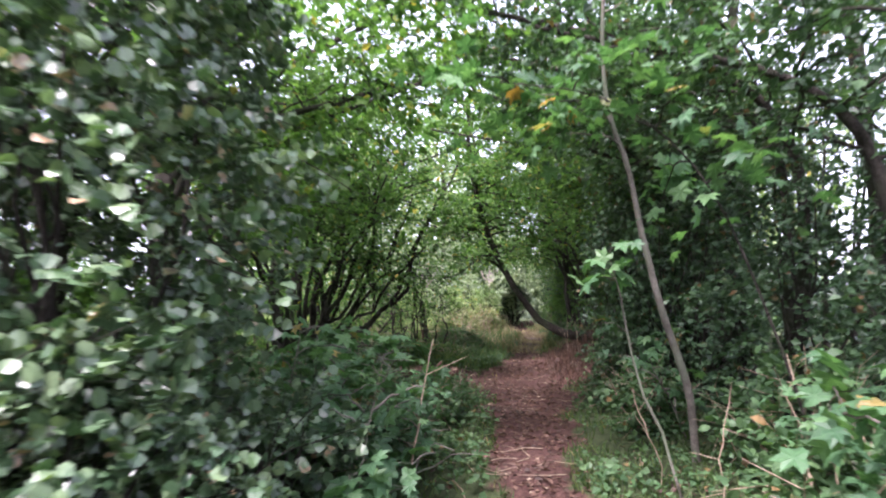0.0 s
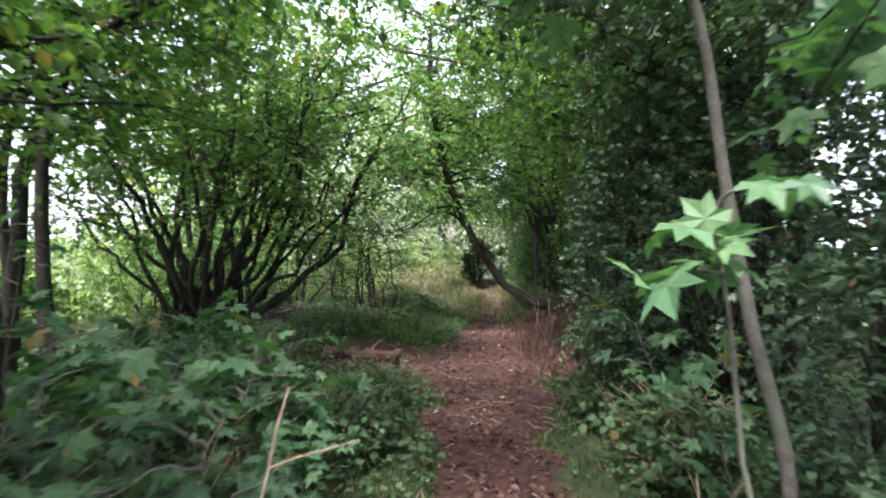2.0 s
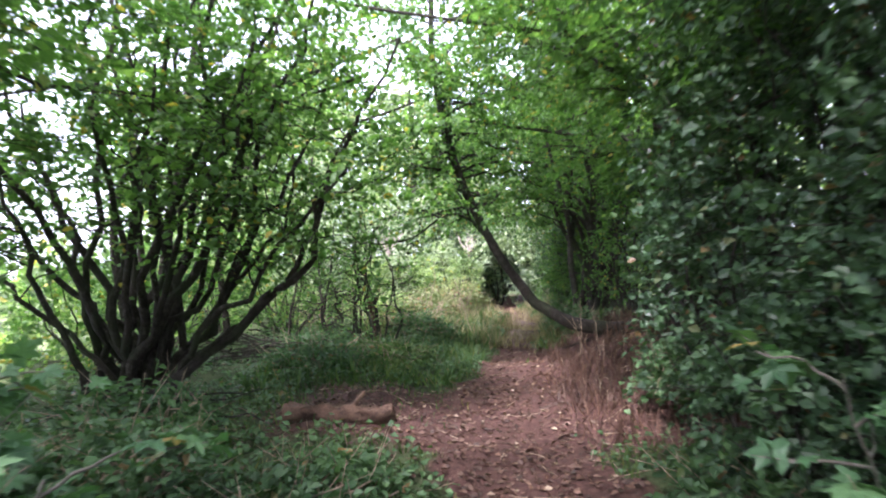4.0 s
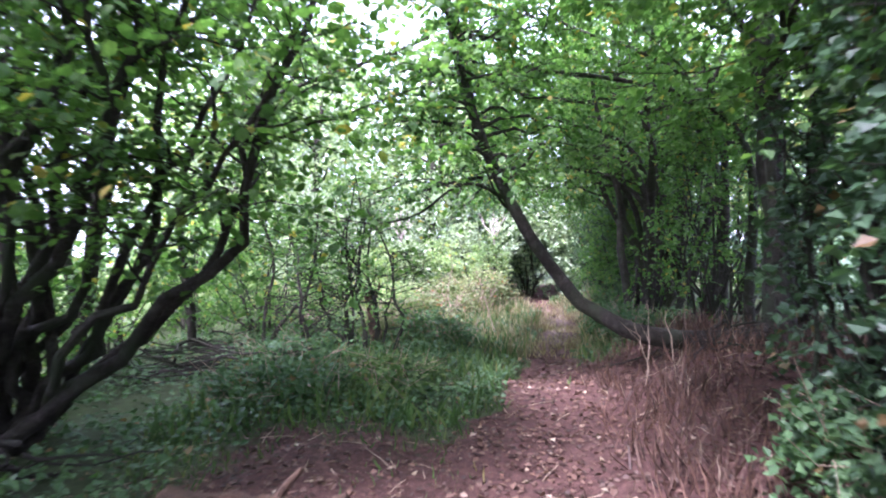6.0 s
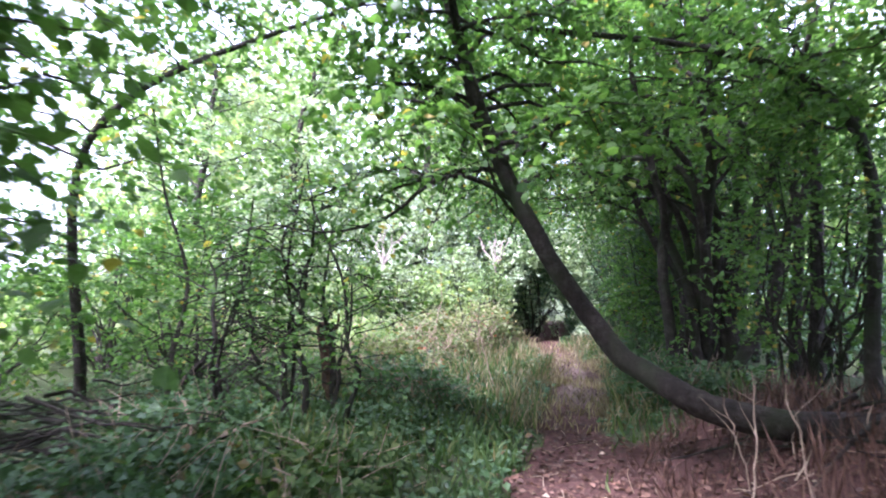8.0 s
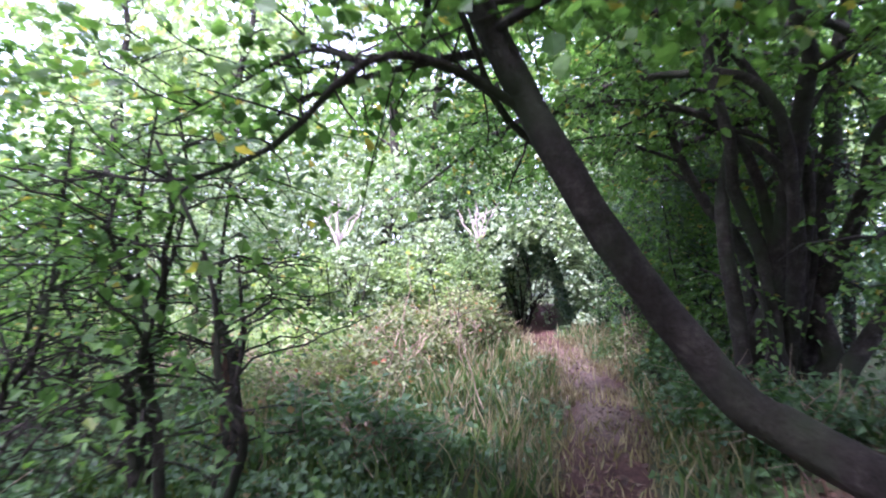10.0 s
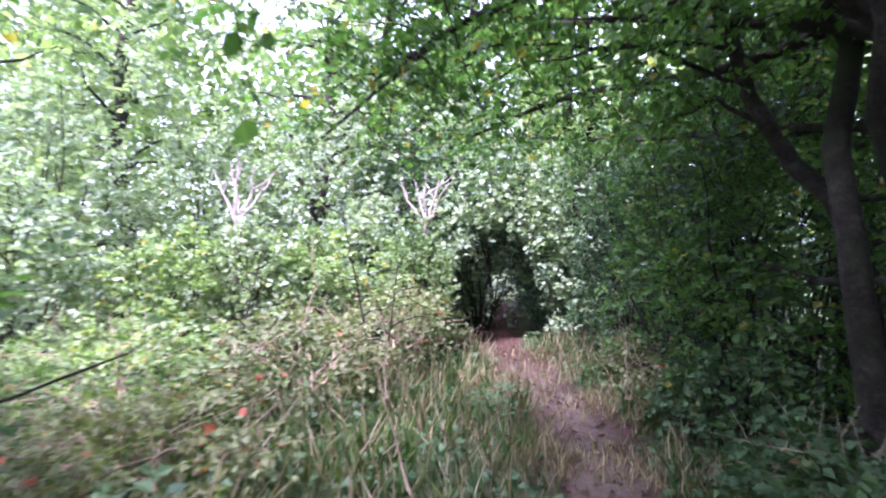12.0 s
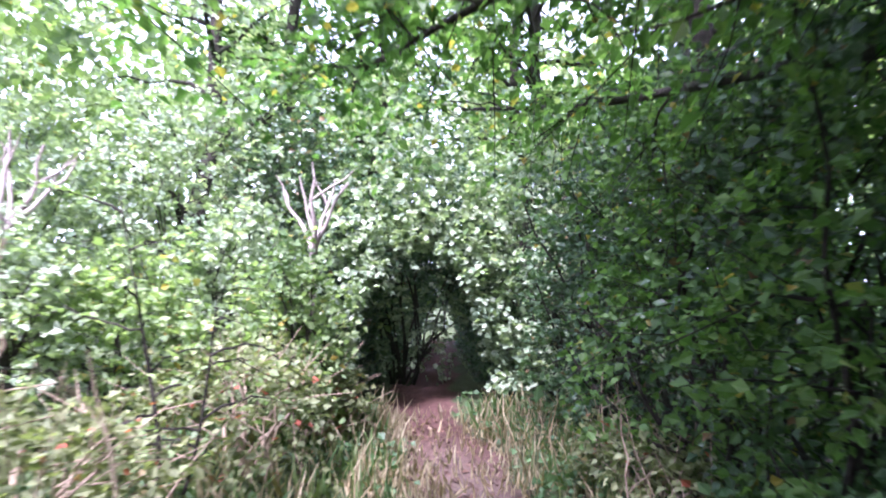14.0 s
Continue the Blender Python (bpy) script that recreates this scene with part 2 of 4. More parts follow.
# ---- ground ----
PATH_Y = (-6, 0, 4, 8, 12, 14.5, 16.5, 18.7, 19.6, 21, 22, 23.5, 30, 40)
PATH_X = (0.0, 0.1, 0.12, 0.08, -0.05, 0.02, 0.22, 0.42, 0.38, 0.22, 0.04, -0.1, 0.34, 0.85)


def path_x(y):
    return np.interp(y, PATH_Y, PATH_X)


def smooth(x, a, b):
    t = np.clip((np.asarray(x, float) - a) / (b - a), 0, 1)
    return t * t * (3 - 2 * t)


def ground_z(x, y):
    x, y = np.asarray(x, float), np.asarray(y, float)
    d = x - path_x(y)
    z = 0.22 * smooth(y, 14, 23) * smooth(-np.abs(d), -30, -8)
    z = z + 0.55 * smooth(d, 0.45, 1.9) * smooth(y, 9.5, 13) * smooth(-y, -19, -16) * smooth(-d, -9, -5)
    z = z + 0.16 * smooth(d, 0.5, 1.6) * smooth(-y, -10, -7) * smooth(-d, -9, -5)
    z = z + 0.12 * smooth(-d, 0.5, 1.8) * smooth(d, -9, -5) * smooth(y, 1, 4)
    near = smooth(-np.abs(x), -14, -7)
    z = z + near * (0.03 * np.sin(x * 2.3 + 1.7 * np.sin(y * 1.1)) + 0.025 * np.sin(y * 2.9 + x * 1.3) + 0.012 * np.sin(7.1 * x + 2 * np.sin(5.3 * y)))
    return z - 0.03 * (1 - smooth(np.abs(d), 0.2, 0.5))


def litter_at(x, y):
    d = x - path_x(y)
    half = np.interp(y, (-5, 0, 4, 6, 7, 10, 12, 14.5, 16, 24), (0.18, 0.18, 0.2, 0.28, 0.4, 0.62, 0.45, 0.24, 0.2, 0.26))
    half = half * (1 + 0.28 * np.sin(2.9 * y + 2 * np.sign(d)) + 0.2 * np.sin(7.3 * y + 1.5 * np.sign(d)))
    core = 1 - smooth(np.abs(d), half, half + np.interp(y, (0, 6, 9), (0.14, 0.2, 0.28)))
    bank = smooth(d, 0.0, 0.5) * smooth(-d, -4.5, -2.8) * smooth(y, 8.5, 10.5) * smooth(-y, -16, -14.5)
    side = smooth(-d, 0.2, 0.6) * smooth(d, -3.2, -1.6) * smooth(y, 8.9, 9.9) * smooth(-y, -12.6, -11.2) * 0.8
    return np.clip(np.maximum(np.maximum(core * smooth(-y, -36, -31), bank), side), 0, 1)


def worn_at(x, y):
    d = x - path_x(y)
    return smooth(y, 16.2, 17.6) * smooth(-y, -22.6, -20.5) * (1 - smooth(np.abs(d), 0.06, 0.42)) * 0.8


def spread(lo, hi, step, far):
    mid = np.arange(lo, hi + step / 2, step)
    g = np.array([1.0, 2.4, 4.5, 8, 14, 25, 45, 80, 140, 250, far])
    return np.concatenate((lo - g[::-1], mid, hi + g))


xs, ys = spread(-7, 7, 0.2, 420), spread(-4, 34, 0.22, 420)
gx, gy = np.meshgrid(xs, ys)
gz = ground_z(gx, gy)
nx, ny = len(xs), len(ys)
idx = (np.arange(ny - 1)[:, None] * nx + np.arange(nx - 1)[None]).ravel()
gm = mesh_from("ground", np.stack((gx, gy, gz), -1).reshape(-1, 3), np.stack((idx, idx + 1, idx + nx + 1, idx + nx), -1), M_GROUND, True)
for key, vals in (("litter", litter_at(gx, gy)), ("worn", worn_at(gx, gy))):
    at = gm.attributes.new(key, "FLOAT", "POINT")
    at.data.foreach_set("value", vals.ravel().astype(np.float32))
tagged(new("ground", gm), "woodland ground of brown leaf litter, soil and grass", "ground", kind="structure")

# ---- plants ----
def rooted(x, y, dz=-0.04):
    return np.array((x, y, float(ground_z(x, y)) + dz))


def clear_of_walk(p, room=0.55, top=2.15):
    """True where a leaf or twig keeps out of the walked line."""
    return ~((np.abs(p[:, 0] - np.interp(p[:, 1], (0, 8, 12.5, 14.3, 17), (0, -0.18, -0.44, -0.44, -0.08))) < room) & (p[:, 2] < top) & (p[:, 1] < 17.6))


def foliage(name, arrays, mat, parent, shape=SIMPLE, wide=0.8, room=0.55):
    pos, tip, up, size = arrays
    ok = clear_of_walk(pos, room) & (pos[:, 2] > ground_z(pos[:, 0], pos[:, 1]) + 0.02)
    return part(name, leaves(name, pos[ok], tip[ok], up[ok], size[ok], mat, shape, wide), parent, "stuff")


def tree(name, label, stems, leaf_mat, bark, boughs=7, reach=1.6, twigs=9, per=7, leaf=0.08, twig_len=0.5, start=0.35, rise=0.25,
         toward=(0, 0, 0), shape=SIMPLE, group="", category="tree", wide=0.8, rough=0.05, droop=0.3, sides=8, flat=0.75, extra=(), room=0.55):
    """A tree from its stems (line, foot radius, top radius): boughs leave the stems, twigs leave the boughs, leaves sit along the twigs."""
    trunk, limbs = Wood(), Wood()
    ts, tw = [], []
    for pts, r0, r1 in stems:
        pts = np.asarray(pts, float)
        trunk.limb(pts, r0, r1, sides, rough)
        m = len(pts)
        for q in range(boughs):
            f = start + (1 - start) * (q + RNG.uniform(0, 1)) / boughs
            s = f * (m - 1)
            i = min(int(s), m - 2)
            a = pts[i] + (pts[i + 1] - pts[i]) * (s - i)
            az = RNG.uniform(0, 2 * np.pi)
            way = np.array((math.cos(az), math.sin(az), rise + RNG.normal() * 0.25)) + np.array(toward)
            ln = reach * RNG.uniform(0.5, 1.15) * (1.15 - 0.5 * f)
            b = a + unit(way) * ln
            bp = bend(a, b, 7, 0.16, 0.06 * ln)
            if (((np.abs(bp[:, 0] + 0.2) < 1.15) & (bp[:, 2] < 2.45) & (bp[:, 1] < 19.5) & (bp[:, 1] > -0.5)).any()) and r0 > 0.02:
                continue
            rr = (r0 + (r1 - r0) * f) * 0.42
            limbs.limb(bp, max(rr, 0.008), 0.004, 5)
            for k in range(twigs):
                g = RNG.uniform(0.2, 1.0) * 6
                j = min(int(g), 5)
                c = bp[j] + (bp[j + 1] - bp[j]) * (g - j)
                d = unit(b - a) * 0.7 + RNG.normal(size=3) * np.array((0.7, 0.7, 0.45))
                ts.append(c)
                tw.append(d)
    for pts, r0, r1 in extra:
        limbs.limb(pts, r0, r1, 7, 0.05)
        for k in range(2, len(pts)):
            for way in RNG.normal(size=(2, 3)):
                e = pts[k] + unit(way + np.array((-0.5, 0, 0.2))) * RNG.uniform(0.2, 0.55)
                limbs.limb(bend(pts[k], e, 5, 0.14), 0.007, 0.003, 4)
                ts.append(e)
                tw.append(way)
    ts, tw = np.array(ts), unit(np.array(tw))
    for c, d in list(zip(ts, tw))[::4]:
        e = c + d * twig_len
        e[2] -= droop * twig_len
        if clear_of_walk(e[None], 0.5)[0]:
            limbs.limb(bend(c, e, 3, 0.1), 0.005, 0.002, 3)
    ob = tagged(new(name, trunk.mesh("trunk", bark)), label, category, group)
    part("branches", limbs.mesh("branches", bark), ob, "stuff")
    foliage("foliage", spray(ts, tw, twig_len, per, leaf, flat, droop), leaf_mat, ob, shape, wide, room)
    return ob


def bush(name, label, x, y, rx, ry, h, mat, n=260, per=8, leaf=0.06, twig_len=0.3, bark=M_BARK, shape=SIMPLE, stems=14, low=0.0, group="", wide=0.8,
         lean=(0, 0), lumps=0.28, flat=0.5, category="bush", shell=0.55, base=None):
    """A shrub: stems fan out of the foot, twigs fill a lumpy outline and carry the leaves."""
    foot = rooted(x, y) if base is None else np.array(base, float)
    u = unit(RNG.normal(size=(n, 3)))
    u[:, 2] = np.where(RNG.uniform(size=n) < 0.4, np.abs(u[:, 2]), u[:, 2])
    lump = np.array([noise.noise(Vector(v * 2.2) + Vector((x * 3.1, y * 1.7, h))) for v in u])
    r = (shell + (1 - shell) * RNG.uniform(size=n) ** 0.6) * (1 + lumps * 1.6 * lump)
    mid = low + (h - low) * 0.42
    c = np.stack((u[:, 0] * rx * r + lean[0] * np.maximum(u[:, 2], 0), u[:, 1] * ry * r + lean[1] * np.maximum(u[:, 2], 0),
                  mid + np.where(u[:, 2] > 0, h - mid, mid - low) * u[:, 2] * r), -1) + foot
    way = u + RNG.normal(size=(n, 3)) * 0.5 + np.array((0, 0, 0.15))
    wood = Wood()
    order = RNG.permutation(n)
    for i in order[:stems]:
        j = foot + np.array((RNG.normal() * 0.12, RNG.normal() * 0.12, 0))
        p = bend(j, c[i], 9, 0.14)
        if clear_of_walk(p, 0.5).all():
            wood.limb(p, 0.022, 0.006, 5)
    wood.limb(bend(foot, foot + np.array((0, 0, h * 0.5)), 5), 0.03, 0.01, 5)
    for i in order[:n // 5]:
        e = c[i] - unit(way[i]) * twig_len
        p = bend(e, c[i] + unit(way[i]) * twig_len, 3, 0.1)
        if clear_of_walk(p, 0.5).all():
            wood.limb(p, 0.006, 0.002, 3)
    ob = tagged(new(name, wood.mesh("stems", bark)), label, category, group)
    foliage("foliage", spray(c - unit(way) * twig_len * 0.5, way, twig_len, per, leaf, flat), mat, ob, shape, wide)
    return ob


def stem_list(foot, tops, r0, r1, wob=0.1, n=12, spread_foot=0.18, sag=0.0):
    out = []
    for tp in tops:
        a = np.array(foot) + np.array((RNG.normal() * spread_foot, RNG.normal() * spread_foot, 0))
        out.append((bend(a, tp, n, wob, sag), r0 * RNG.uniform(0.7, 1.15), r1))
    return out


# the leaning tree over the path
lean = curve_through([(2.8, 14.1, 0.5), (2.1, 14.0, 0.54), (1.5, 13.95, 0.55), (1.08, 14.05, 0.61), (0.85, 14.2, 0.7), (0.61, 14.38, 0.84), (0.45, 14.45, 0.94), (0.22, 14.5, 1.24), (-0.1, 14.5, 1.7),
                      (-0.42, 14.5, 2.3), (-0.71, 14.5, 2.97), (-0.9, 14.55, 3.6), (-1.08, 14.6, 4.4), (-1.2, 14.7, 5.4), (-1.2, 14.9, 6.6)], 58)
low_boughs = [(curve_through([(-0.36, 14.5, 2.18), (-0.75, 14.4, 2.4), (-1.05, 14.15, 2.34), (-1.5, 14.3, 2.05), (-2.1, 14.5, 1.95), (-2.7, 14.6, 2.05)], 16), 0.026, 0.006),
              (curve_through([(-1.05, 14.15, 2.34), (-1.4, 14.4, 2.5), (-2.0, 14.8, 2.45), (-2.8, 15.0, 2.2)], 12), 0.014, 0.004),
              (curve_through([(-0.24, 14.5, 1.96), (-0.52, 14.6, 2.25), (-0.75, 14.3, 2.75), (-1.2, 14.6, 3.2)], 12), 0.022, 0.006)]
tree("leaning_tree", "leaning mossy dark trunk bent up from the bank over the path", [(lean, 0.118, 0.045)], M_LEAF, M_BARK,
     boughs=58, reach=2.3, twigs=15, per=14, leaf=0.085, shape=OVAL, twig_len=0.7, start=0.56, rise=0.12, droop=0.4, sides=14, rough=0.045, extra=low_boughs, room=0.95)

# coppiced hazel by the path
hz = rooted(-4.15, 10.9)
tops = [(-1.1, 10.9, 4.0), (-1.9, 10.4, 4.6), (-2.4, 11.6, 5.2), (-3.0, 10.4, 5.6), (-3.6, 11.4, 6.0), (-4.3, 10.4, 5.8), (-5.0, 11.6, 5.4), (-5.8, 10.8, 4.4),
        (-2.2, 9.7, 3.6), (-5.4, 9.8, 3.8), (-6.4, 11.2, 3.0), (-3.1, 12.2, 4.6), (-2.0, 11.0, 3.4), (-2.7, 10.8, 4.2), (-3.3, 10.9, 5.0), (-4.6, 11.0, 5.0), (-1.6, 10.7, 3.0), (-2.3, 10.9, 2.8), (-5.2, 10.5, 3.4), (-3.9, 10.2, 4.4), (-1.5, 10.2, 2.5), (-2.6, 9.9, 3.0), (-4.9, 9.9, 2.6), (-3.4, 10.1, 3.6), (-2.0, 10.9, 4.9), (-6.0, 10.4, 2.4)]
tree("coppiced_hazel", "many-stemmed hazel with dark arching stems and green leaves", stem_list(hz, tops, 0.058, 0.014, 0.12, 16, 0.17, -0.22), M_LEAF, M_BARK,
     boughs=7, reach=1.6, twigs=10, per=9, leaf=0.085, twig_len=0.7, shape=OVAL, start=0.58)

# ivy bush beside the start of the walk
bush("ivy_bush", "ivy-smothered shrub behind the verge", -3.5, 3.6, 0.9, 1.0, 3.6, M_IVY, n=520, per=9, leaf=0.085, twig_len=0.28, wide=1.0, flat=0.45)
bush("ivy_bush", "tall glossy ivy bush with sky highlights in its palest leaf colour", -2.35, 2.7, 1.15, 1.3, 4.6, M_IVY, n=2200, per=9, leaf=0.07, twig_len=0.26, shape=OVAL, wide=1.0, stems=20, flat=0.45)
bush("ivy_bush", "glossy ivy bush over the verge with highlights in its palest leaf colour", -1.75, 1.9, 0.7, 0.75, 1.5, M_IVY, n=420, per=9, leaf=0.07, twig_len=0.22, shape=OVAL, wide=1.0, flat=0.45)
bush("ivy_bush", "low ivy and bramble bank beside the path", -1.5, 3.3, 0.6, 0.9, 0.9, M_IVY, n=330, per=8, leaf=0.065, twig_len=0.22, shape=OVAL, wide=1.0, flat=0.5)

# grey sapling beside the path, with side twigs
sap = curve_through([(1.38, 5.0, 0.05), (1.32, 4.95, 0.7), (1.14, 4.9, 1.3), (1.0, 4.85, 1.9), (0.9, 4.85, 2.5), (0.76, 4.8, 2.95), (0.72, 4.75, 3.6), (0.8, 4.7, 4.6)], 26)
tree("sapling", "thin crooked grey sycamore sapling beside the path", [(sap, 0.034, 0.013)], M_SYC, M_GREY, boughs=8, reach=1.2, twigs=4, per=4, leaf=0.13,
     start=0.5, shape=LOBED, wide=1.0, droop=0.3)
tree("sapling", "young sycamore reaching over the path with broad leaves",
     [(curve_through([(1.75, 3.6, 0.05), (1.5, 3.7, 1.2), (1.15, 3.8, 2.2), (0.6, 3.9, 2.75), (-0.1, 4.0, 2.95)], 18), 0.009, 0.005)], M_SYC, M_BARK,
     boughs=9, reach=0.8, twigs=6, per=5, leaf=0.13, start=0.45, shape=LOBED, wide=1.0, rise=0.1)
tree("sapling", "sycamore sapling with broad leaves beside the path",
     [(bend(rooted(1.05, 4.15), (0.58, 3.9, 1.72), 8, 0.06), 0.012, 0.005)], M_SYC, M_GREY,
     boughs=3, reach=0.2, twigs=2, per=3, leaf=0.16, twig_len=0.2, start=0.9, shape=LOBED, wide=1.0, rise=0.1, toward=(-0.6, 0, 0), room=0.4)
for px, py, tx, ty, tz in ((1.5, 2.1, 1.35, 2.3, 0.95), (1.75, 2.9, 1.5, 3.1, 1.0), (-1.0, 3.2, -0.85, 3.4, 0.85), (-1.25, 4.3, -1.0, 4.6, 0.95),
                           (-1.7, 5.0, -1.5, 5.2, 1.05), (-2.4, 5.8, -2.2, 6.0, 1.2), (1.55, 5.9, 1.2, 5.8, 0.9), (1.9, 1.6, 1.7, 1.75, 0.85), (-2.9, 4.6, -2.6, 4.8, 1.5),
                           (-1.5, 5.6, -1.3, 5.7, 1.0), (-2.0, 4.6, -1.8, 4.7, 1.25), (-2.5, 7.0, -2.3, 7.0, 1.1), (-1.15, 3.8, -1.05, 3.9, 0.7), (-1.9, 6.6, -1.6, 6.6, 0.8), (-3.4, 6.2, -3.2, 6.2, 1.5), (1.6, 7.3, 1.2, 7.0, 1.1), (2.0, 2.4, 1.8, 2.5, 1.2),
                           (-0.85, 4.3, -0.7, 4.4, 0.5), (-1.0, 5.2, -0.85, 5.3, 0.6), (-1.5, 4.0, -1.35, 4.1, 0.75), (-1.9, 5.5, -1.75, 5.5, 0.8), (-1.3, 6.3, -1.15, 6.3, 0.55), (-2.3, 6.4, -2.2, 6.4, 0.75), (-1.0, 3.6, -0.9, 3.75, 0.45)):
    tree("sapling", "low sycamore seedling with broad green leaves on the verge", [(bend(rooted(px, py), (tx, ty, tz), 7, 0.08), 0.01, 0.004)], M_SYC, M_GREY,
         boughs=6, reach=0.5, twigs=3, per=4, leaf=0.13, twig_len=0.3, start=0.35, shape=LOBED, wide=1.0, rise=0.25, group="seedlings beside the path")

# tall trees on the far side of the verge
for px, py, r, h, lx, ly in ((3.05, 9.1, 0.19, 9, 0.1, 0.2), (3.4, 9.5, 0.13, 8.5, 0.5, 0.3), (4.1, 7.2, 0.12, 8, -0.3, 0.3), (4.6, 5.4, 0.12, 7.5, 0.4, -0.2), (3.8, 11.5, 0.14, 8, -0.4, 0.2),
                           (5.3, 8.6, 0.1, 7, 0.2, 0.2), (-4.6, 6.9, 0.2, 8, 0.3, 0.1), (-6.2, 8.2, 0.12, 7, 0.2, 0.2), (4.9, 3.6, 0.1, 7, -0.3, 0.1), (2.6, 14.1, 0.17, 8.5, -0.1, 0.1), (2.95, 14.3, 0.12, 8, 0.4, 0.2), (2.7, 19.2, 0.14, 10, -0.8, 0.3), (3.2, 22.4, 0.15, 10.5, -1.0, 0), (2.2, 26.2, 0.15, 11, -0.6, 0), (-0.6, 29.0, 0.15, 11.5, 0.3, 0), (-2.6, 26.4, 0.15, 10, 0.6, 0), (-5.0, 8.2, 0.1, 7.5, 0.9, 0.2), (-5.6, 13.4, 0.1, 7, 0.8, 0.2)):
    tree("woodland_tree", "tall dark-barked woodland tree with leafy crown", [(bend(rooted(px, py), (px + lx, py + ly, h), 14, 0.05), r, r * 0.35)], M_LEAF if px < 0 or py > 13 else M_DARK, M_BARK,
         boughs=18 if px > 2.5 and py < 16 else 28, reach=2.4, twigs=12, per=13, leaf=0.1 if py < 18 else 0.16, twig_len=0.8, start=0.3, group="woodland trees", rough=0.05, sides=10, droop=0.35)

# canopy trees whose boughs meet over the path; (3.2, 0.8) is unseen, added to shade the verge
for px, py, tx, ty, tz in ((-3.4, 6.2, -0.6, 6.2, 5.0), (2.8, 6.6, 0.4, 6.8, 5.0), (-3.2, 3.6, -0.6, 4.4, 4.4), (-5.6, 13.6, -1.4, 12.8, 4.8), (2.6, 3.0, 0.9, 3.6, 4.4), (3.0, 8.2, 0.9, 8.8, 4.4),
                            (-5.4, 8.8, -0.8, 8.6, 5.0), (2.9, 5.0, 0.2, 5.4, 4.0), (2.9, 10.0, 0.2, 10.2, 5.2), (-3.3, 5.0, -1.2, 5.6, 3.6), (2.4, 7.6, 0.9, 7.4, 3.3), (3.0, 19.4, 0.6, 20.0, 4.8), (2.6, 12.2, 0.3, 12.0, 4.3), (2.5, 10.6, 0.75, 10.9, 3.7), (2.9, 12.8, 0.0, 13.2, 5.6), (2.7, 9.4, 0.5, 9.4, 5.6), (2.6, 16.0, 0.3, 16.4, 5.2), (-4.4, 7.4, -2.2, 7.2, 4.0), (2.5, 18.2, -0.2, 18.4, 6.2), (-3.6, 4.0, -2.0, 5.0, 4.6), (2.8, 11.8, -0.3, 11.6, 5.6), (2.4, 13.4, 0.9, 15.2, 6.0), (-5.4, 15.6, -1.5, 15.2, 4.6), (-5.2, 12.4, -1.7, 11.7, 3.9), (3.2, 0.8, 1.2, 1.8, 4.6),
                            (2.8, 17.0, -1.2, 17.6, 4.6), (3.2, 18.8, -0.6, 19.6, 5.4), (3.6, 20.6, 0.8, 20.6, 5.6), 
                            (2.6, 8.8, -0.6, 9.4, 6.2), (3.0, 10.8, -1.0, 11.6, 6.6), (2.9, 12.0, -1.2, 12.4, 7.2), (2.8, 7.8, -1.0, 8.2, 5.2), (2.7, 9.8, -1.6, 10.0, 5.4), (3.0, 14.8, -2.0, 13.6, 6.4), (3.2, 12.6, -2.4, 12.8, 5.4), (2.6, 15.0, -1.2, 15.6, 4.4), (-3.6, 7.0, -0.7, 7.0, 4.3), (2.6, 6.0, -0.9, 5.8, 4.6)):
    foot = rooted(px, py)
    mid = (foot + np.array((tx, ty, tz))) / 2 + np.array((0.45 * (px - tx), 0, 0.9))
    tree("overhanging_tree", "slender tree arching its green boughs over the path", [(curve_through([foot, mid, (tx, ty, tz)], 16), 0.07, 0.02)], M_DARK if px > 0 and py < 9 else M_LEAF, M_BARK,
         boughs=16, reach=1.9, twigs=13, per=13, leaf=0.088, twig_len=0.75, start=0.38, rise=0.12, group="trees arching over the path")

# dark evergreen shrubs on the verge
for px, py, rx, ry, h, n in ((1.95, 9.2, 1.05, 1.1, 4.0, 1250), (2.15, 7.4, 0.95, 0.9, 3.2, 800), (2.5, 5.6, 0.95, 0.9, 2.6, 620), (2.9, 3.9, 0.9, 0.9, 2.2, 480), (3.0, 2.0, 1.0, 1.0, 1.9, 420), (3.3, 11.2, 0.9, 1.0, 3.4, 600), (3.2, 13.2, 0.8, 0.8, 2.6, 420), (1.6, 8.0, 0.6, 0.7, 1.5, 320), (1.95, 11.0, 0.6, 0.65, 3.2, 420)):
    bush("evergreen_shrub", "dense dark green shrub crowding the path", px, py, rx, ry, h, M_DARK, n=n, per=9, leaf=0.07, twig_len=0.26, shape=SIMPLE, stems=16, group="dark shrubs along the path", flat=0.5)

# elder with several stout stems beyond the leaning tree
ef = rooted(1.85, 17.2)
tops = [(0.9, 16.6, 4.6), (1.3, 17.4, 5.4), (1.9, 16.4, 5.6), (2.4, 17.6, 5.8), (3.2, 16.8, 5.0), (2.6, 15.8, 4.4), (0.6, 17.8, 4.0)]
tree("elder_tree", "old elder with several stout grey-brown stems on the bank", stem_list(ef, tops, 0.095, 0.025, 0.1, 12, 0.2, -0.15), M_LEAF, M_BARK,
     boughs=11, reach=2.0, twigs=12, per=12, leaf=0.065, twig_len=0.6, start=0.28, rise=0.0, toward=(-0.25, 0, 0), droop=0.45, sides=10, rough=0.06)
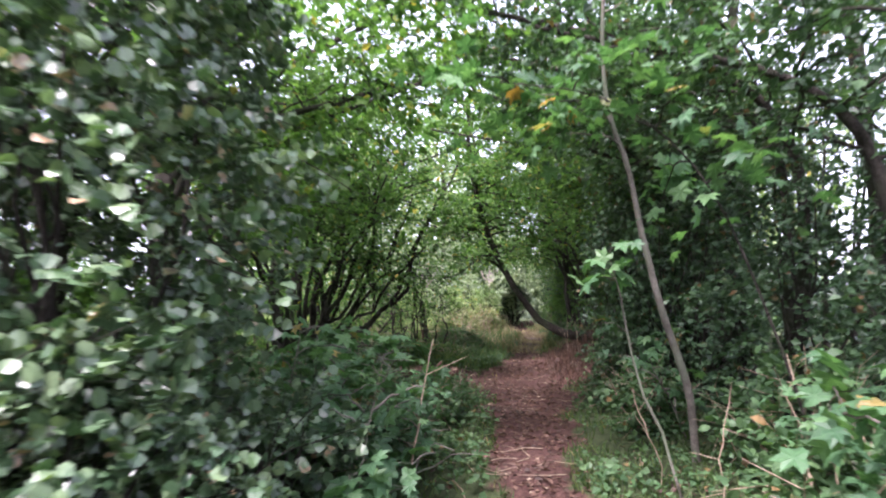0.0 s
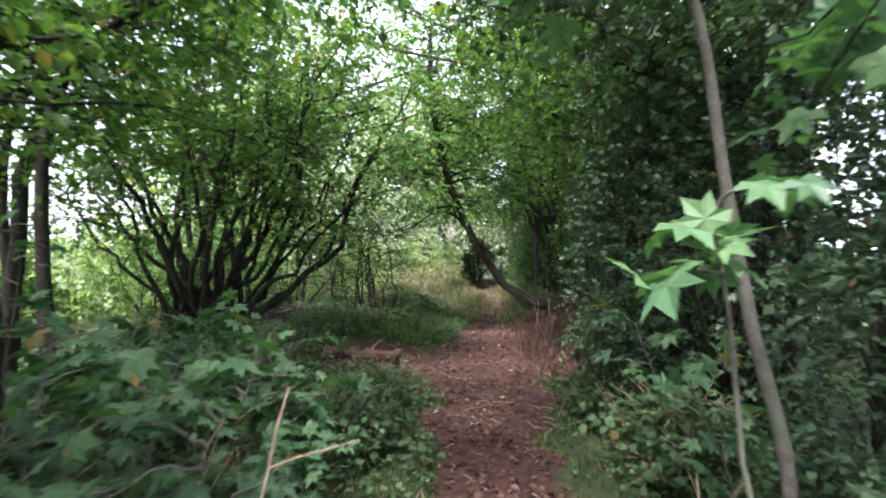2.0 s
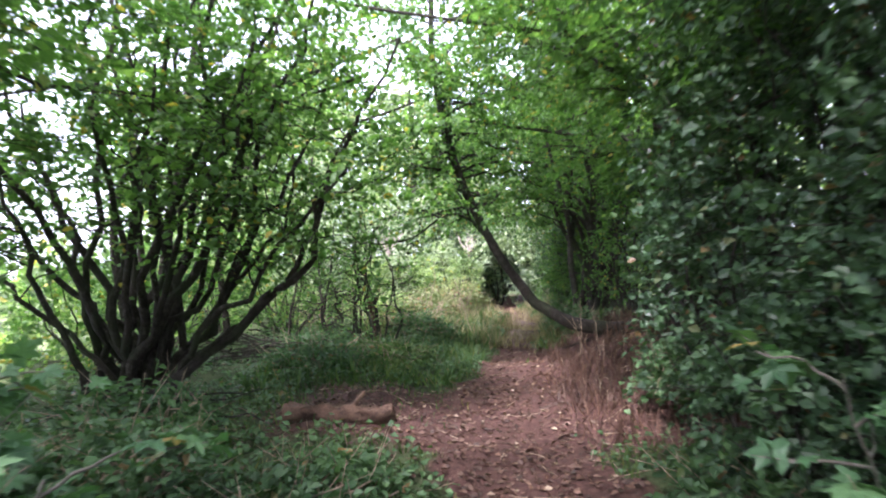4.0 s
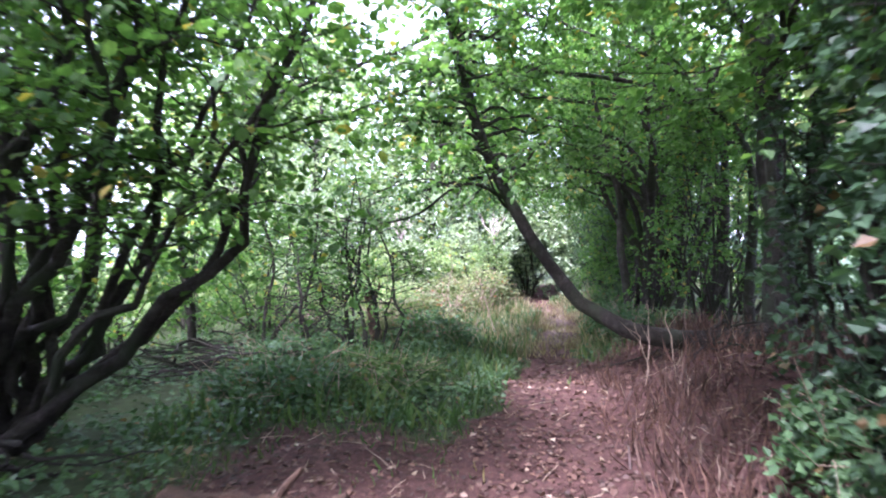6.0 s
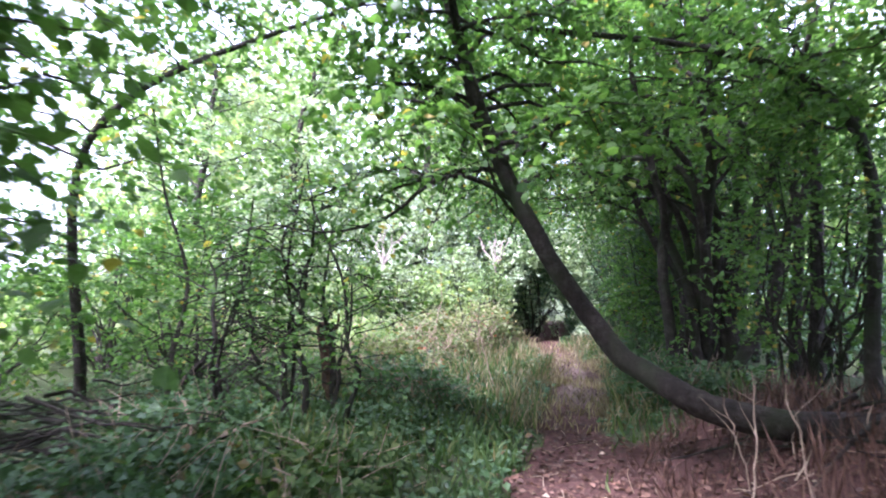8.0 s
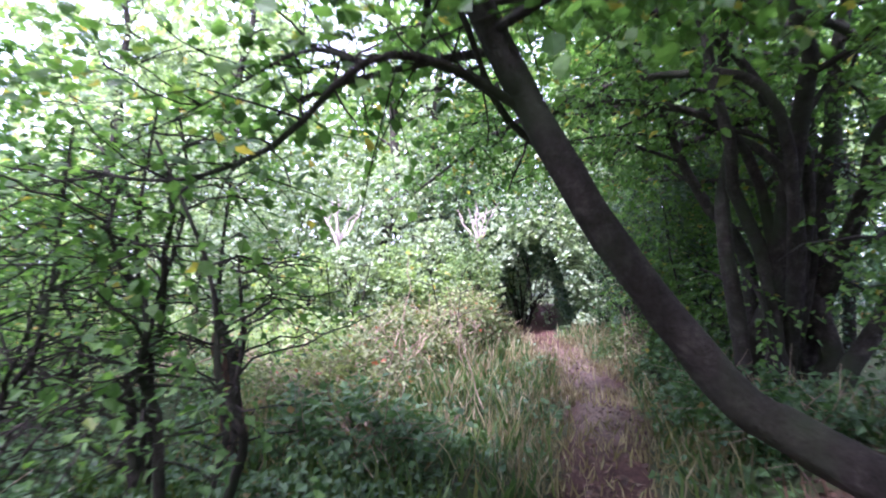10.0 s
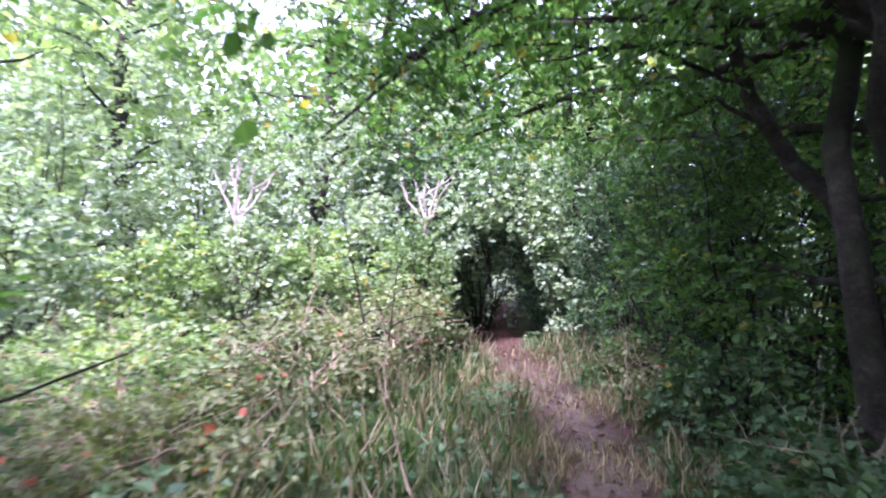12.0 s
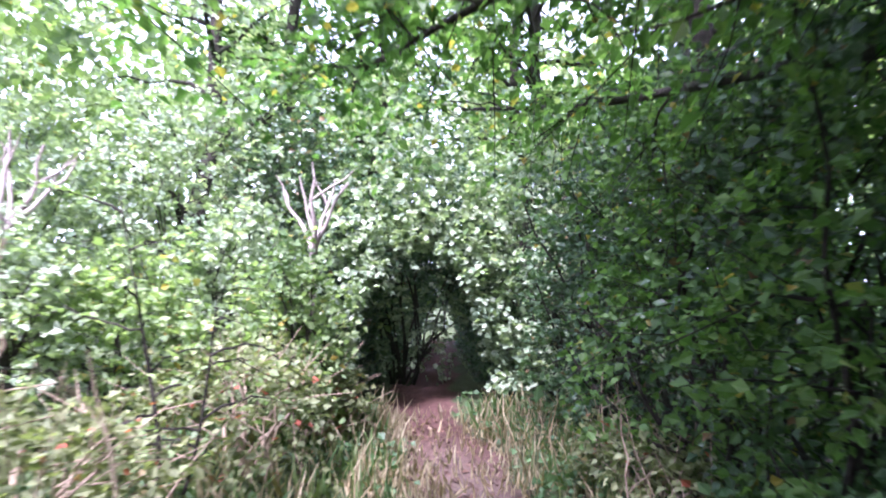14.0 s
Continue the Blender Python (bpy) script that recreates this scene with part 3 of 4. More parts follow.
for ctrl in (((1.5, 17.0, 2.4), (0.7, 17.2, 2.95), (-0.3, 17.6, 2.95), (-1.1, 17.9, 2.6)), ((1.7, 16.8, 2.2), (1.0, 18.0, 3.0), (0.1, 18.8, 3.3), (-0.8, 19.3, 3.2)), ((1.7, 17.2, 3.0), (0.4, 16.8, 3.7), (-0.9, 17.2, 3.9), (-2.0, 17.6, 3.7)),
             ((1.9, 17.0, 2.6), (1.2, 18.2, 2.75), (0.3, 19.0, 2.8), (-0.5, 19.6, 2.6)), ((2.0, 17.2, 2.0), (1.6, 19.0, 2.5), (1.0, 20.2, 2.7), (0.2, 21.0, 2.9)), ((1.6, 16.6, 2.6), (0.9, 16.9, 3.1), (-0.4, 17.8, 3.0), (-1.6, 18.6, 2.4))):
    tree("elder_tree", "long arching elder bough with drooping leaves over the path", [(curve_through([(1.85, 17.2, 0.5), *ctrl], 20), 0.055, 0.012)], M_LEAF, M_BARK,
         boughs=14, reach=0.9, twigs=9, per=11, leaf=0.065, start=0.4, rise=-0.1, droop=0.5, group="boughs of the elder clump")
# M_DARK shrubs here hold part of the hedge's shade in their leaf colour.
for px, py, rx, ry, h, n, mat in ((2.3, 15.4, 0.8, 0.7, 3.2, 420, M_LEAF), (2.2, 19.4, 1.15, 1.2, 3.6, 1100, M_DARK), (1.85, 21.3, 1.0, 1.1, 3.2, 950, M_DARK), (3.4, 17.8, 1.2, 1.4, 3.8, 600, M_DARK), (3.0, 22.5, 1.4, 1.4, 4.2, 700, M_DARK), (1.4, 18.6, 0.45, 0.9, 0.9, 320, M_BRAM),
                                  (1.85, 18.7, 0.8, 0.9, 2.6, 760, M_LEAF), (1.75, 20.1, 0.85, 0.8, 2.9, 760, M_LEAF), (1.5, 21.9, 0.7, 0.7, 2.4, 480, M_BRAM)):
    bush("hedge_shrub", "leafy green hedge shrub beside the path", px, py, rx, ry, h, mat, n=n, per=9, leaf=0.062, twig_len=0.26, group="hedge shrubs", flat=0.5, stems=16)

# hedge tunnel: ivy arch over the far path
def hedge_tunnel():
    """Two leafy banks that meet over the path, with an arched way through."""
    n = 5600
    y = 23.5 + 9 * RNG.uniform(size=n) ** 1.4
    th = RNG.uniform(-0.25, math.pi + 0.25, n)
    rad = 1.0 + RNG.exponential(0.5, n)
    cx = path_x(y)
    taper = 1 - 0.055 * (y - 23.5)
    w = (np.where(y < 24.5, 0.86, 0.76) + 0.05 * np.sin(y * 3)) * taper
    c = np.stack((cx + np.cos(th) * w * rad, y, 0.25 + np.where(np.sin(th) > 0, 1.75 * taper, 0.3) * np.sin(th) * rad), -1)
    way = np.stack((np.cos(th), RNG.normal(size=n) * 0.5 - 0.4, np.sin(th) * 0.4), -1) + RNG.normal(size=(n, 3)) * 0.4
    wood = Wood()
    for s in (-1, 1):
        for k in range(8):
            yy = 23.8 + k * 1.1
            x0 = float(path_x(yy))
            wood.limb(curve_through([(x0 + s * 1.0, yy, 0.1), (x0 + s * 1.05, yy, 1.1), (x0 + s * 0.6, yy + 0.1, 1.9), (x0, yy + 0.2, 2.2)], 12), 0.035, 0.012, 6, 0.05)
    ob = tagged(new("hedge_tunnel", wood.mesh("stems", M_BARK)), "dark arched tunnel through an ivy-covered hedge", "hedge")
    # Darker leaves inside: the passage's shade is partly in their colour.
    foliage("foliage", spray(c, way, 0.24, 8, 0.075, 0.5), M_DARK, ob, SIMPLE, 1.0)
    m = 900
    th = RNG.uniform(0.1, math.pi - 0.1, m)
    rad = 1.0 + RNG.exponential(0.5, m)
    c = np.stack((path_x(23.3) + np.cos(th) * 0.72 * rad, 23.4 - RNG.uniform(0, 0.45, m), 0.25 + 1.75 * np.sin(th) * rad), -1)
    # Same hedge in paler leaves: daylight on its face put into colour.
    foliage("lit_front_foliage", spray(c, np.stack((np.cos(th) * 0.6, -0.6 + 0 * th, 0.1 + 0 * th), -1) + RNG.normal(size=(m, 3)) * 0.35, 0.26, 8, 0.08, 0.5), M_GLARE, ob, SIMPLE, 1.0)
    return ob


hedge_tunnel()

# scrub round the clearing, its sun glare put into the leaf colours
for px, py, rx, ry, h, n, mat, lf in ((-1.75, 24.0, 0.9, 0.9, 3.6, 700, M_IVY, 0.08), (-2.9, 23.6, 1.1, 0.9, 3.8, 700, M_GLARE, 0.08), (-4.4, 22.8, 1.2, 1.0, 3.4, 650, M_GLARE, 0.08), (-6.0, 21.4, 1.3, 1.2, 3.6, 600, M_GLARE, 0.085),
                                  (-2.6, 21.6, 0.8, 0.7, 1.7, 420, M_SUNLIT, 0.075), (-3.9, 20.6, 0.8, 0.8, 1.6, 420, M_SUNLIT, 0.075), (-1.35, 22.3, 0.55, 0.5, 1.5, 300, M_SUNLIT, 0.075), (1.5, 23.6, 0.9, 0.7, 3.4, 520, M_GLARE, 0.075),
                                  (-0.3, 25.2, 1.5, 0.9, 4.6, 700, M_GLARE, 0.085), (-7.4, 19.0, 1.3, 1.3, 3.4, 480, M_SUNLIT, 0.085),
                                  (-1.15, 21.55, 0.4, 0.3, 1.7, 260, M_SUNLIT, 0.07), (-3.0, 20.9, 0.45, 0.35, 1.8, 280, M_GLARE, 0.075), (-2.0, 22.6, 0.7, 0.5, 2.2, 420, M_GLARE, 0.08), (-5.2, 20.0, 0.9, 0.8, 2.2, 420, M_GLARE, 0.08)):
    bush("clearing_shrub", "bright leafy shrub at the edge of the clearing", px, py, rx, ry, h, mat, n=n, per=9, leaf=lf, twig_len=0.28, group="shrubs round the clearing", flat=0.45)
for px, py, rx, ry, h, n in ((-1.9, 19.2, 0.75, 0.9, 0.85, 420), (-1.25, 20.6, 0.55, 0.7, 0.95, 320), (-3.1, 18.6, 0.9, 0.9, 0.85, 420), (-0.95, 21.9, 0.4, 0.5, 0.7, 220), (-2.2, 17.2, 0.8, 0.8, 0.6, 300), (-4.6, 18.2, 1.0, 1.0, 1.0, 380), (1.25, 20.3, 0.4, 0.8, 0.6, 220)):
    bush("bramble_mound", "fading bramble mound with yellow and red leaves", px, py, rx, ry, h, M_DRYB if px > -3 else M_SUNLIT, n=n, per=7, leaf=0.06, twig_len=0.25, bark=M_TWIG, group="brambles in the clearing", flat=0.55)

# tall trees behind the clearing, also in the sun-brightened leaf colours
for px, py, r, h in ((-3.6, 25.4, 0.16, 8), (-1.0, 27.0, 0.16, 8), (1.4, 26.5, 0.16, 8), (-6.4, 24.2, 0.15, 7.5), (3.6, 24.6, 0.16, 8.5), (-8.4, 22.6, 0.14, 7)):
    tree("woodland_tree", "leafy tree behind the clearing", [(bend(rooted(px, py), (px + 0.3, py, h), 12, 0.06), r, 0.05)], M_GLARE if px < -3 else M_SUNLIT, M_BARK,
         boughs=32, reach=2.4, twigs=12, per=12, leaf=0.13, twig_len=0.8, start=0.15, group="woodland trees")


def snag(x, y, h, seed_arms):
    """A dead tree, its bare pale arms forked upwards."""
    w = Wood()
    f = rooted(x, y)
    fork = f + np.array((0.05, 0, h * 0.68))
    w.limb(bend(f, fork, 8, 0.08), 0.045, 0.036, 8, 0.06)
    for k in range(seed_arms):
        a = (k + 0.5) / seed_arms * 2 - 1
        e = fork + np.array((a * 0.4, RNG.normal() * 0.15, h * 0.32 * (1.1 - 0.3 * abs(a))))
        p = bend(fork, e, 6, 0.16)
        w.limb(p, 0.028, 0.008, 6, 0.05)
        w.limb(bend(p[3], p[3] + np.array((RNG.normal() * 0.25, 0, 0.3)), 4, 0.15), 0.014, 0.005, 5)
    return tagged(new("dead_tree", w.mesh("trunk", M_SNAG)), "bare pale dead tree with forked broken arms", "tree", "dead trees in the scrub")


snag(-1.13, 22.0, 2.35, 5)
snag(-3.4, 21.3, 2.4, 5)

# twisted little stems left of the path
for ctrl, r in ((((-1.95, 14.7, 0.02), (-1.9, 14.65, 0.35), (-1.78, 14.6, 0.7), (-1.9, 14.6, 0.95), (-1.95, 14.6, 1.5), (-2.3, 14.7, 2.2)), 0.032),
                (((-3.9, 15.0, 0.02), (-3.75, 15.0, 0.45), (-3.5, 15.0, 0.75), (-3.2, 15.0, 1.2), (-3.1, 15.1, 2.4)), 0.04),
                (((-3.95, 15.05, 0.02), (-3.95, 15.1, 0.7), (-3.8, 15.1, 1.5), (-4.1, 15.1, 2.4), (-4.3, 15.1, 3.4)), 0.035),
                (((-2.7, 15.2, 0.0), (-2.65, 15.2, 0.9), (-2.75, 15.2, 1.7), (-2.6, 15.2, 2.6)), 0.024), (((-2.85, 15.4, 0.0), (-2.8, 15.4, 1.1), (-2.6, 15.5, 2.0), (-2.7, 15.5, 2.8)), 0.022),
                (((-2.5, 16.0, 0.0), (-2.58, 16.1, 0.8), (-2.7, 16.1, 1.3), (-2.6, 16.1, 2.2)), 0.05)):
    tree("twisted_sapling", "thin twisted dark sapling stem among the scrub", [(curve_through(ctrl, 18), r, 0.008)], M_LEAF, M_BARK, boughs=8, reach=0.8, twigs=6, per=7, leaf=0.07,
         start=0.4, group="twisted saplings", sides=7, rough=0.08)
for ctrl, r in ((((-1.5, 19.8, 0.1), (-1.45, 19.8, 0.6), (-1.55, 19.8, 1.2), (-1.72, 19.8, 2.0)), 0.018), (((-1.42, 19.75, 0.1), (-1.25, 19.75, 0.7), (-1.15, 19.7, 1.5)), 0.013), (((-2.7, 19.5, 0.1), (-2.55, 19.5, 0.8), (-2.35, 19.5, 1.65)), 0.018),
                (((-2.55, 19.6, 0.1), (-2.45, 19.6, 0.7), (-2.55, 19.6, 1.4)), 0.014)):
    tree("clearing_sapling", "thin dark sapling with sparse pale leaves in the clearing", [(curve_through(ctrl, 14), r, 0.005)], M_SUNLIT, M_BARK, boughs=8, reach=0.5, twigs=4, per=4, leaf=0.06, twig_len=0.3,
         start=0.35, group="saplings in the clearing", sides=6, rough=0.08)
for px, py, lx, h in ((-2.35, 14.9, -0.3, 2.0), (-2.75, 15.1, 0.4, 2.3), (-3.2, 14.7, -0.2, 2.0)):
    tree("dead_thicket", "tangle of bare dark crooked twigs beside the path", [(bend(rooted(px, py), (px + lx, py, h), 12, 0.22), 0.035, 0.008), (bend(rooted(px + 0.1, py), (px - lx, py + 0.2, h * 0.8), 10, 0.22), 0.026, 0.007)], M_LEAF, M_BARK,
         boughs=15, reach=0.95, twigs=9, per=1, leaf=0.06, start=0.2, rise=0.1, group="bare thicket by the path", category="shrub", sides=7, rough=0.08)
for px, py, rx, ry, h, n in ((-4.6, 16.6, 1.2, 1.0, 2.6, 520), (-6.4, 15.0, 1.3, 1.2, 2.4, 480), (-5.9, 12.6, 1.1, 1.1, 1.8, 380), (-6.6, 17.6, 1.2, 1.2, 3.0, 420), (-6.2, 9.2, 1.1, 1.1, 1.6, 360), (-5.4, 6.0, 1.1, 1.1, 1.9, 420), (-4.2, 4.8, 1.0, 1.0, 2.2, 420)):
    bush("backlit_shrub", "bright green leafy shrub against the open sky", px, py, rx, ry, h, M_LEAF, n=n, per=8, leaf=0.08, twig_len=0.3, group="shrubs at the field edge", flat=0.5)

# low growth on the verges
for px, py, rx, ry, h, n, mat in ((-1.35, 4.6, 0.55, 0.7, 0.55, 240, M_BRAM), (-2.2, 4.4, 0.7, 0.8, 0.8, 300, M_BRAM), (-1.75, 6.0, 0.7, 0.8, 0.6, 300, M_BRAM), (-2.9, 6.9, 0.9, 0.9, 0.7, 320, M_BRAM), (-2.3, 8.0, 0.6, 0.6, 0.5, 220, M_BRAM), (-1.1, 7.0, 0.5, 0.7, 0.4, 220, M_BRAM), (-1.2, 8.3, 0.5, 0.6, 0.35, 200, M_BRAM), (-3.6, 8.2, 0.8, 0.7, 0.6, 240, M_BRAM), (1.2, 8.0, 0.35, 0.6, 0.5, 180, M_BRAM),
                                (-3.0, 9.2, 0.7, 0.6, 0.55, 220, M_BRAM), (1.55, 3.0, 0.5, 0.7, 0.7, 240, M_BRAM), (1.9, 4.4, 0.55, 0.6, 0.9, 240, M_BRAM), (1.35, 6.4, 0.4, 0.6, 0.6, 200, M_BRAM), (1.65, 1.7, 0.5, 0.6, 0.6, 220, M_BRAM),
                                (-2.6, 12.6, 0.8, 0.7, 0.4, 220, M_BRAM), (-1.7, 13.2, 0.6, 0.8, 0.4, 220, M_GRASS), (-3.1, 14.0, 0.8, 0.6, 0.5, 200, M_BRAM), (1.7, 10.5, 0.5, 0.45, 0.7, 220, M_BRAM), (2.3, 11.4, 0.5, 0.5, 0.5, 160, M_BRAM), (1.3, 16.0, 0.4, 0.6, 0.5, 200, M_BRAM), (1.15, 17.0, 0.35, 0.7, 0.6, 200, M_BRAM), (-1.6, 16.0, 0.7, 0.7, 0.5, 240, M_BRAM)):
    bush("bramble_patch", "low green bramble and nettle growth on the verge", px, py, rx, ry, h, mat, n=n, per=6, leaf=0.075, twig_len=0.25, bark=M_TWIG, shape=OVAL if py < 7 else SIMPLE, stems=6, group="brambles on the verge", flat=0.7)


# fallen rotten log beside the path
def rotten_log():
    w = Wood()
    z = float(ground_z(-1.6, 10.0))
    w.limb(bend((-2.05, 9.9, z + 0.03), (-1.05, 10.05, z + 0.04), 14, 0.08), 0.105, 0.07, 14, 0.24)
    w.limb(bend((-1.45, 9.97, z + 0.07), (-1.35, 10.15, z + 0.2), 4, 0.1), 0.03, 0.015, 6, 0.1)
    return tagged(new("fallen_log", w.mesh("log", M_ROT)), "short rotten fallen log lying on the leaf litter", "log")


rotten_log()


# brush pile and a broken stump among the scrub
def brush_pile(x, y, wide, h, n):
    w = Wood()
    for _ in range(n):
        a = np.array((x + RNG.normal() * wide * 0.5, y + RNG.normal() * 0.4, 0))
        t, ln = RNG.normal() * 0.5 + RNG.choice((0, math.pi)), RNG.uniform(0.5, 1.4)
        b = a + np.array((math.cos(t) * ln, math.sin(t) * ln * 0.6, 0))
        top = h * math.exp(-((a[0] - x) / wide) ** 2)
        a[2] = ground_z(a[0], a[1]) + RNG.uniform(0, top)
        b[2] = ground_z(b[0], b[1]) + RNG.uniform(0, top)
        w.limb(bend(a, b, 6, 0.14), RNG.uniform(0.006, 0.024), 0.004, 5, 0.05)
    return tagged(new("brush_pile", w.mesh("brush", M_BARK)), "heap of dark dead branches under the shrubs", "brush pile")


brush_pile(-4.3, 13.7, 1.2, 0.45, 80)
brush_pile(2.2, 13.9, 0.5, 0.25, 18)
brush_pile(-3.3, 9.9, 0.6, 0.25, 26)
stump = Wood()
stump.limb(bend(rooted(-2.5, 16.1), (-2.72, 16.15, 1.05), 8, 0.08), 0.1, 0.05, 10, 0.16)
stump.limb(bend((-2.66, 16.15, 0.7), (-2.5, 16.1, 1.15), 5, 0.1), 0.035, 0.012, 7, 0.12)
tagged(new("broken_stump", stump.mesh("stump", M_ROT)), "dark broken stump with splintered top among the weeds", "stump")

# bent dry canes beside the path
for a, b, r in (((-0.78, 3.85, 0.0), (-0.62, 4.2, 1.15), 0.009), ((1.05, 4.5, 0.0), (0.85, 4.7, 0.75), 0.006), ((1.15, 3.8, 0.0), (1.3, 3.9, 0.9), 0.006), ((1.6, 3.6, 0.05), (1.55, 3.7, 1.1), 0.008), ((1.4, 3.3, 0.0), (1.75, 3.5, 0.8), 0.008),
                ((1.0, 13.2, 0.3), (1.05, 13.3, 1.0), 0.006), ((1.25, 13.0, 0.35), (1.2, 13.2, 0.95), 0.006), ((1.1, 13.5, 0.35), (0.95, 13.5, 0.8), 0.006), ((-1.0, 18.6, 0.1), (-1.25, 18.7, 1.3), 0.008), ((-1.9, 18.9, 0.1), (-1.75, 19.0, 1.7), 0.01),
                ((-0.75, 17.4, 0.05), (-1.0, 17.5, 0.9), 0.01), ((0.95, 19.5, 0.1), (0.9, 19.6, 0.9), 0.008), ((1.0, 20.4, 0.1), (1.1, 20.5, 1.0), 0.008)):
    w = Wood()
    p = bend(a, b, 9, 0.14)
    p[0, 2] = ground_z(p[0, 0], p[0, 1]) - 0.02
    w.limb(p, r, r * 0.5, 5)
    for k in (4, 6):
        w.limb(bend(p[k], p[k] + RNG.normal(size=3) * 0.12 + np.array((0, 0, 0.12)), 4, 0.1), r * 0.5, r * 0.25, 4)
    tagged(new("dry_cane", w.mesh("cane", M_TWIG)), "thin bent dry cane standing in the undergrowth", "twig", "dry canes")


# grass, dead leaves and twigs over the ground
def scattered(n, x0, x1, y0, y1):
    return RNG.uniform(x0, x1, n), RNG.uniform(y0, y1, n)


def grass(name, label, n, x0, x1, y0, y1, keep, length, mat):
    x, y = scattered(n, x0, x1, y0, y1)
    clump = np.array([noise.noise(Vector((a * 1.4, b * 1.4, 3.0))) for a, b in zip(x, y)])
    ok = RNG.uniform(size=n) < np.clip(keep(x, y) * (0.6 + 1.3 * clump), 0, 1)
    x, y = x[ok], y[ok]
    k = len(x)
    pos = np.stack((x, y, ground_z(x, y) - 0.01), -1)
    tip = np.stack((RNG.normal(size=k) * 0.38, RNG.normal(size=k) * 0.38, np.ones(k)), -1)
    me = leaves(name, pos, tip, RNG.normal(size=(k, 3)), length * RNG.uniform(0.45, 1.2, k), mat, BLADE, 1.0 if length < 0.3 else 0.35)
    tagged(new(name, me), label, "grass", kind="stuff")


grass("short_grass", "short green grass along both sides of the path", 46000, -3.0, 2.2, 0.6, 15.5, lambda x, y: 0.9 * (1 - smooth(litter_at(x, y), 0.35, 0.9)), 0.11, M_GRASS)
grass("long_grass", "long green grass at the edge of the clearing", 15000, -3.2, 1.8, 11.2, 23.0, lambda x, y: smooth(np.abs(x - path_x(y)), 0.28, 0.7) * (1 - smooth(litter_at(x, y), 0.2, 0.6)), 0.27, M_GRASS)
grass("dry_grass", "pale dry straw grass along the worn path", 11000, -3.0, 1.7, 15.6, 23.2, lambda x, y: 0.6 * smooth(np.abs(x - path_x(y)), 0.2, 0.5), 0.36, M_STRAW)
grass("bank_stems", "dry brown stems standing on the littered bank", 9000, 0.3, 3.4, 9.8, 15.2, lambda x, y: 0.7 * smooth(x - path_x(y), 0.4, 0.9), 0.3, M_FALLEN)
grass("worn_grass", "trodden dry grass on the path", 10000, -0.6, 1.3, 15.8, 23.2, lambda x, y: 0.35 + 0.6 * smooth(np.abs(x - path_x(y)), 0.08, 0.3), 0.14, M_STRAW)


def fallen_leaves():
    n = 60000
    x, y = scattered(n, -3.4, 4.0, 0.5, 23.0)
    ok = RNG.uniform(size=n) < 0.07 + 0.8 * litter_at(x, y) * (1 - 0.55 * smooth(y, 15, 17))
    x, y = x[ok], y[ok]
    k = len(x)
    az = RNG.uniform(0, 2 * np.pi, k)
    pos = np.stack((x, y, ground_z(x, y) + RNG.uniform(0.0, 0.018, k)), -1)
    tip = np.stack((np.cos(az), np.sin(az), RNG.normal(size=k) * 0.25), -1)
    up = np.array((0, 0, 1.0)) + RNG.normal(size=(k, 3)) * 0.3
    me = leaves("fallen_leaves", pos, tip, up, RNG.uniform(0.03, 0.075, k), M_FALLEN, SIMPLE, 0.75)
    tagged(new("fallen_leaves", me), "carpet of reddish brown fallen leaves on the path", "leaf litter", kind="stuff")
    w = Wood()
    for _ in range(420):
        a, b = RNG.uniform(-3, 3), RNG.uniform(1, 16)
        t, ln = RNG.uniform(0, 2 * np.pi), RNG.uniform(0.08, 0.45)
        e = (a + math.cos(t) * ln, b + math.sin(t) * ln)
        w.limb(bend((a, b, float(ground_z(a, b)) + 0.008), (*e, float(ground_z(*e)) + 0.015), 4, 0.1), 0.005, 0.003, 4)
    tagged(new("fallen_twigs", w.mesh("fallen_twigs", M_TWIG)), "dry broken twigs scattered over the litter", "twigs", kind="stuff")


fallen_leaves()


def ground_cover(name, label, n, x0, x1, y0, y1, size, mat):
    """Ivy and seedlings: small leaves held just over the soil, in patches."""
    x, y = scattered(n, x0, x1, y0, y1)
    patch = np.array([noise.noise(Vector((a * 0.9, b * 0.9, 8.0))) for a, b in zip(x, y)])
    ok = RNG.uniform(size=n) < np.clip(0.75 + 1.2 * patch, 0.1, 1) * (1 - smooth(litter_at(x, y), 0.15, 0.7))
    x, y, patch = x[ok], y[ok], patch[ok]
    k = len(x)
    pos = np.stack((x, y, ground_z(x, y) + RNG.uniform(0.02, 0.12, k) * (1 + 1.5 * np.maximum(patch, 0))), -1)
    me = leaves(name, pos, np.stack((*RNG.normal(size=(2, k)), RNG.normal(size=k) * 0.3), -1), np.array((0, 0, 1.0)) + RNG.normal(size=(k, 3)) * 0.4, size * RNG.uniform(0.5, 1.3, k), mat, SIMPLE, 0.95)
    tagged(new(name, me), label, "ground cover", kind="stuff")


ground_cover("ground_ivy", "low ivy and seedlings covering the verge", 34000, -6.0, -0.3, 0.8, 16.5, 0.065, M_BRAM)
ground_cover("ground_ivy", "low dark ivy under the shrubs", 11000, 0.3, 4.5, 0.8, 10.5, 0.06, M_BRAM)
ground_cover("clearing_weeds", "low weeds among the grass of the clearing", 16000, -5.0, 2.4, 14.5, 23.5, 0.07, M_BRAM)


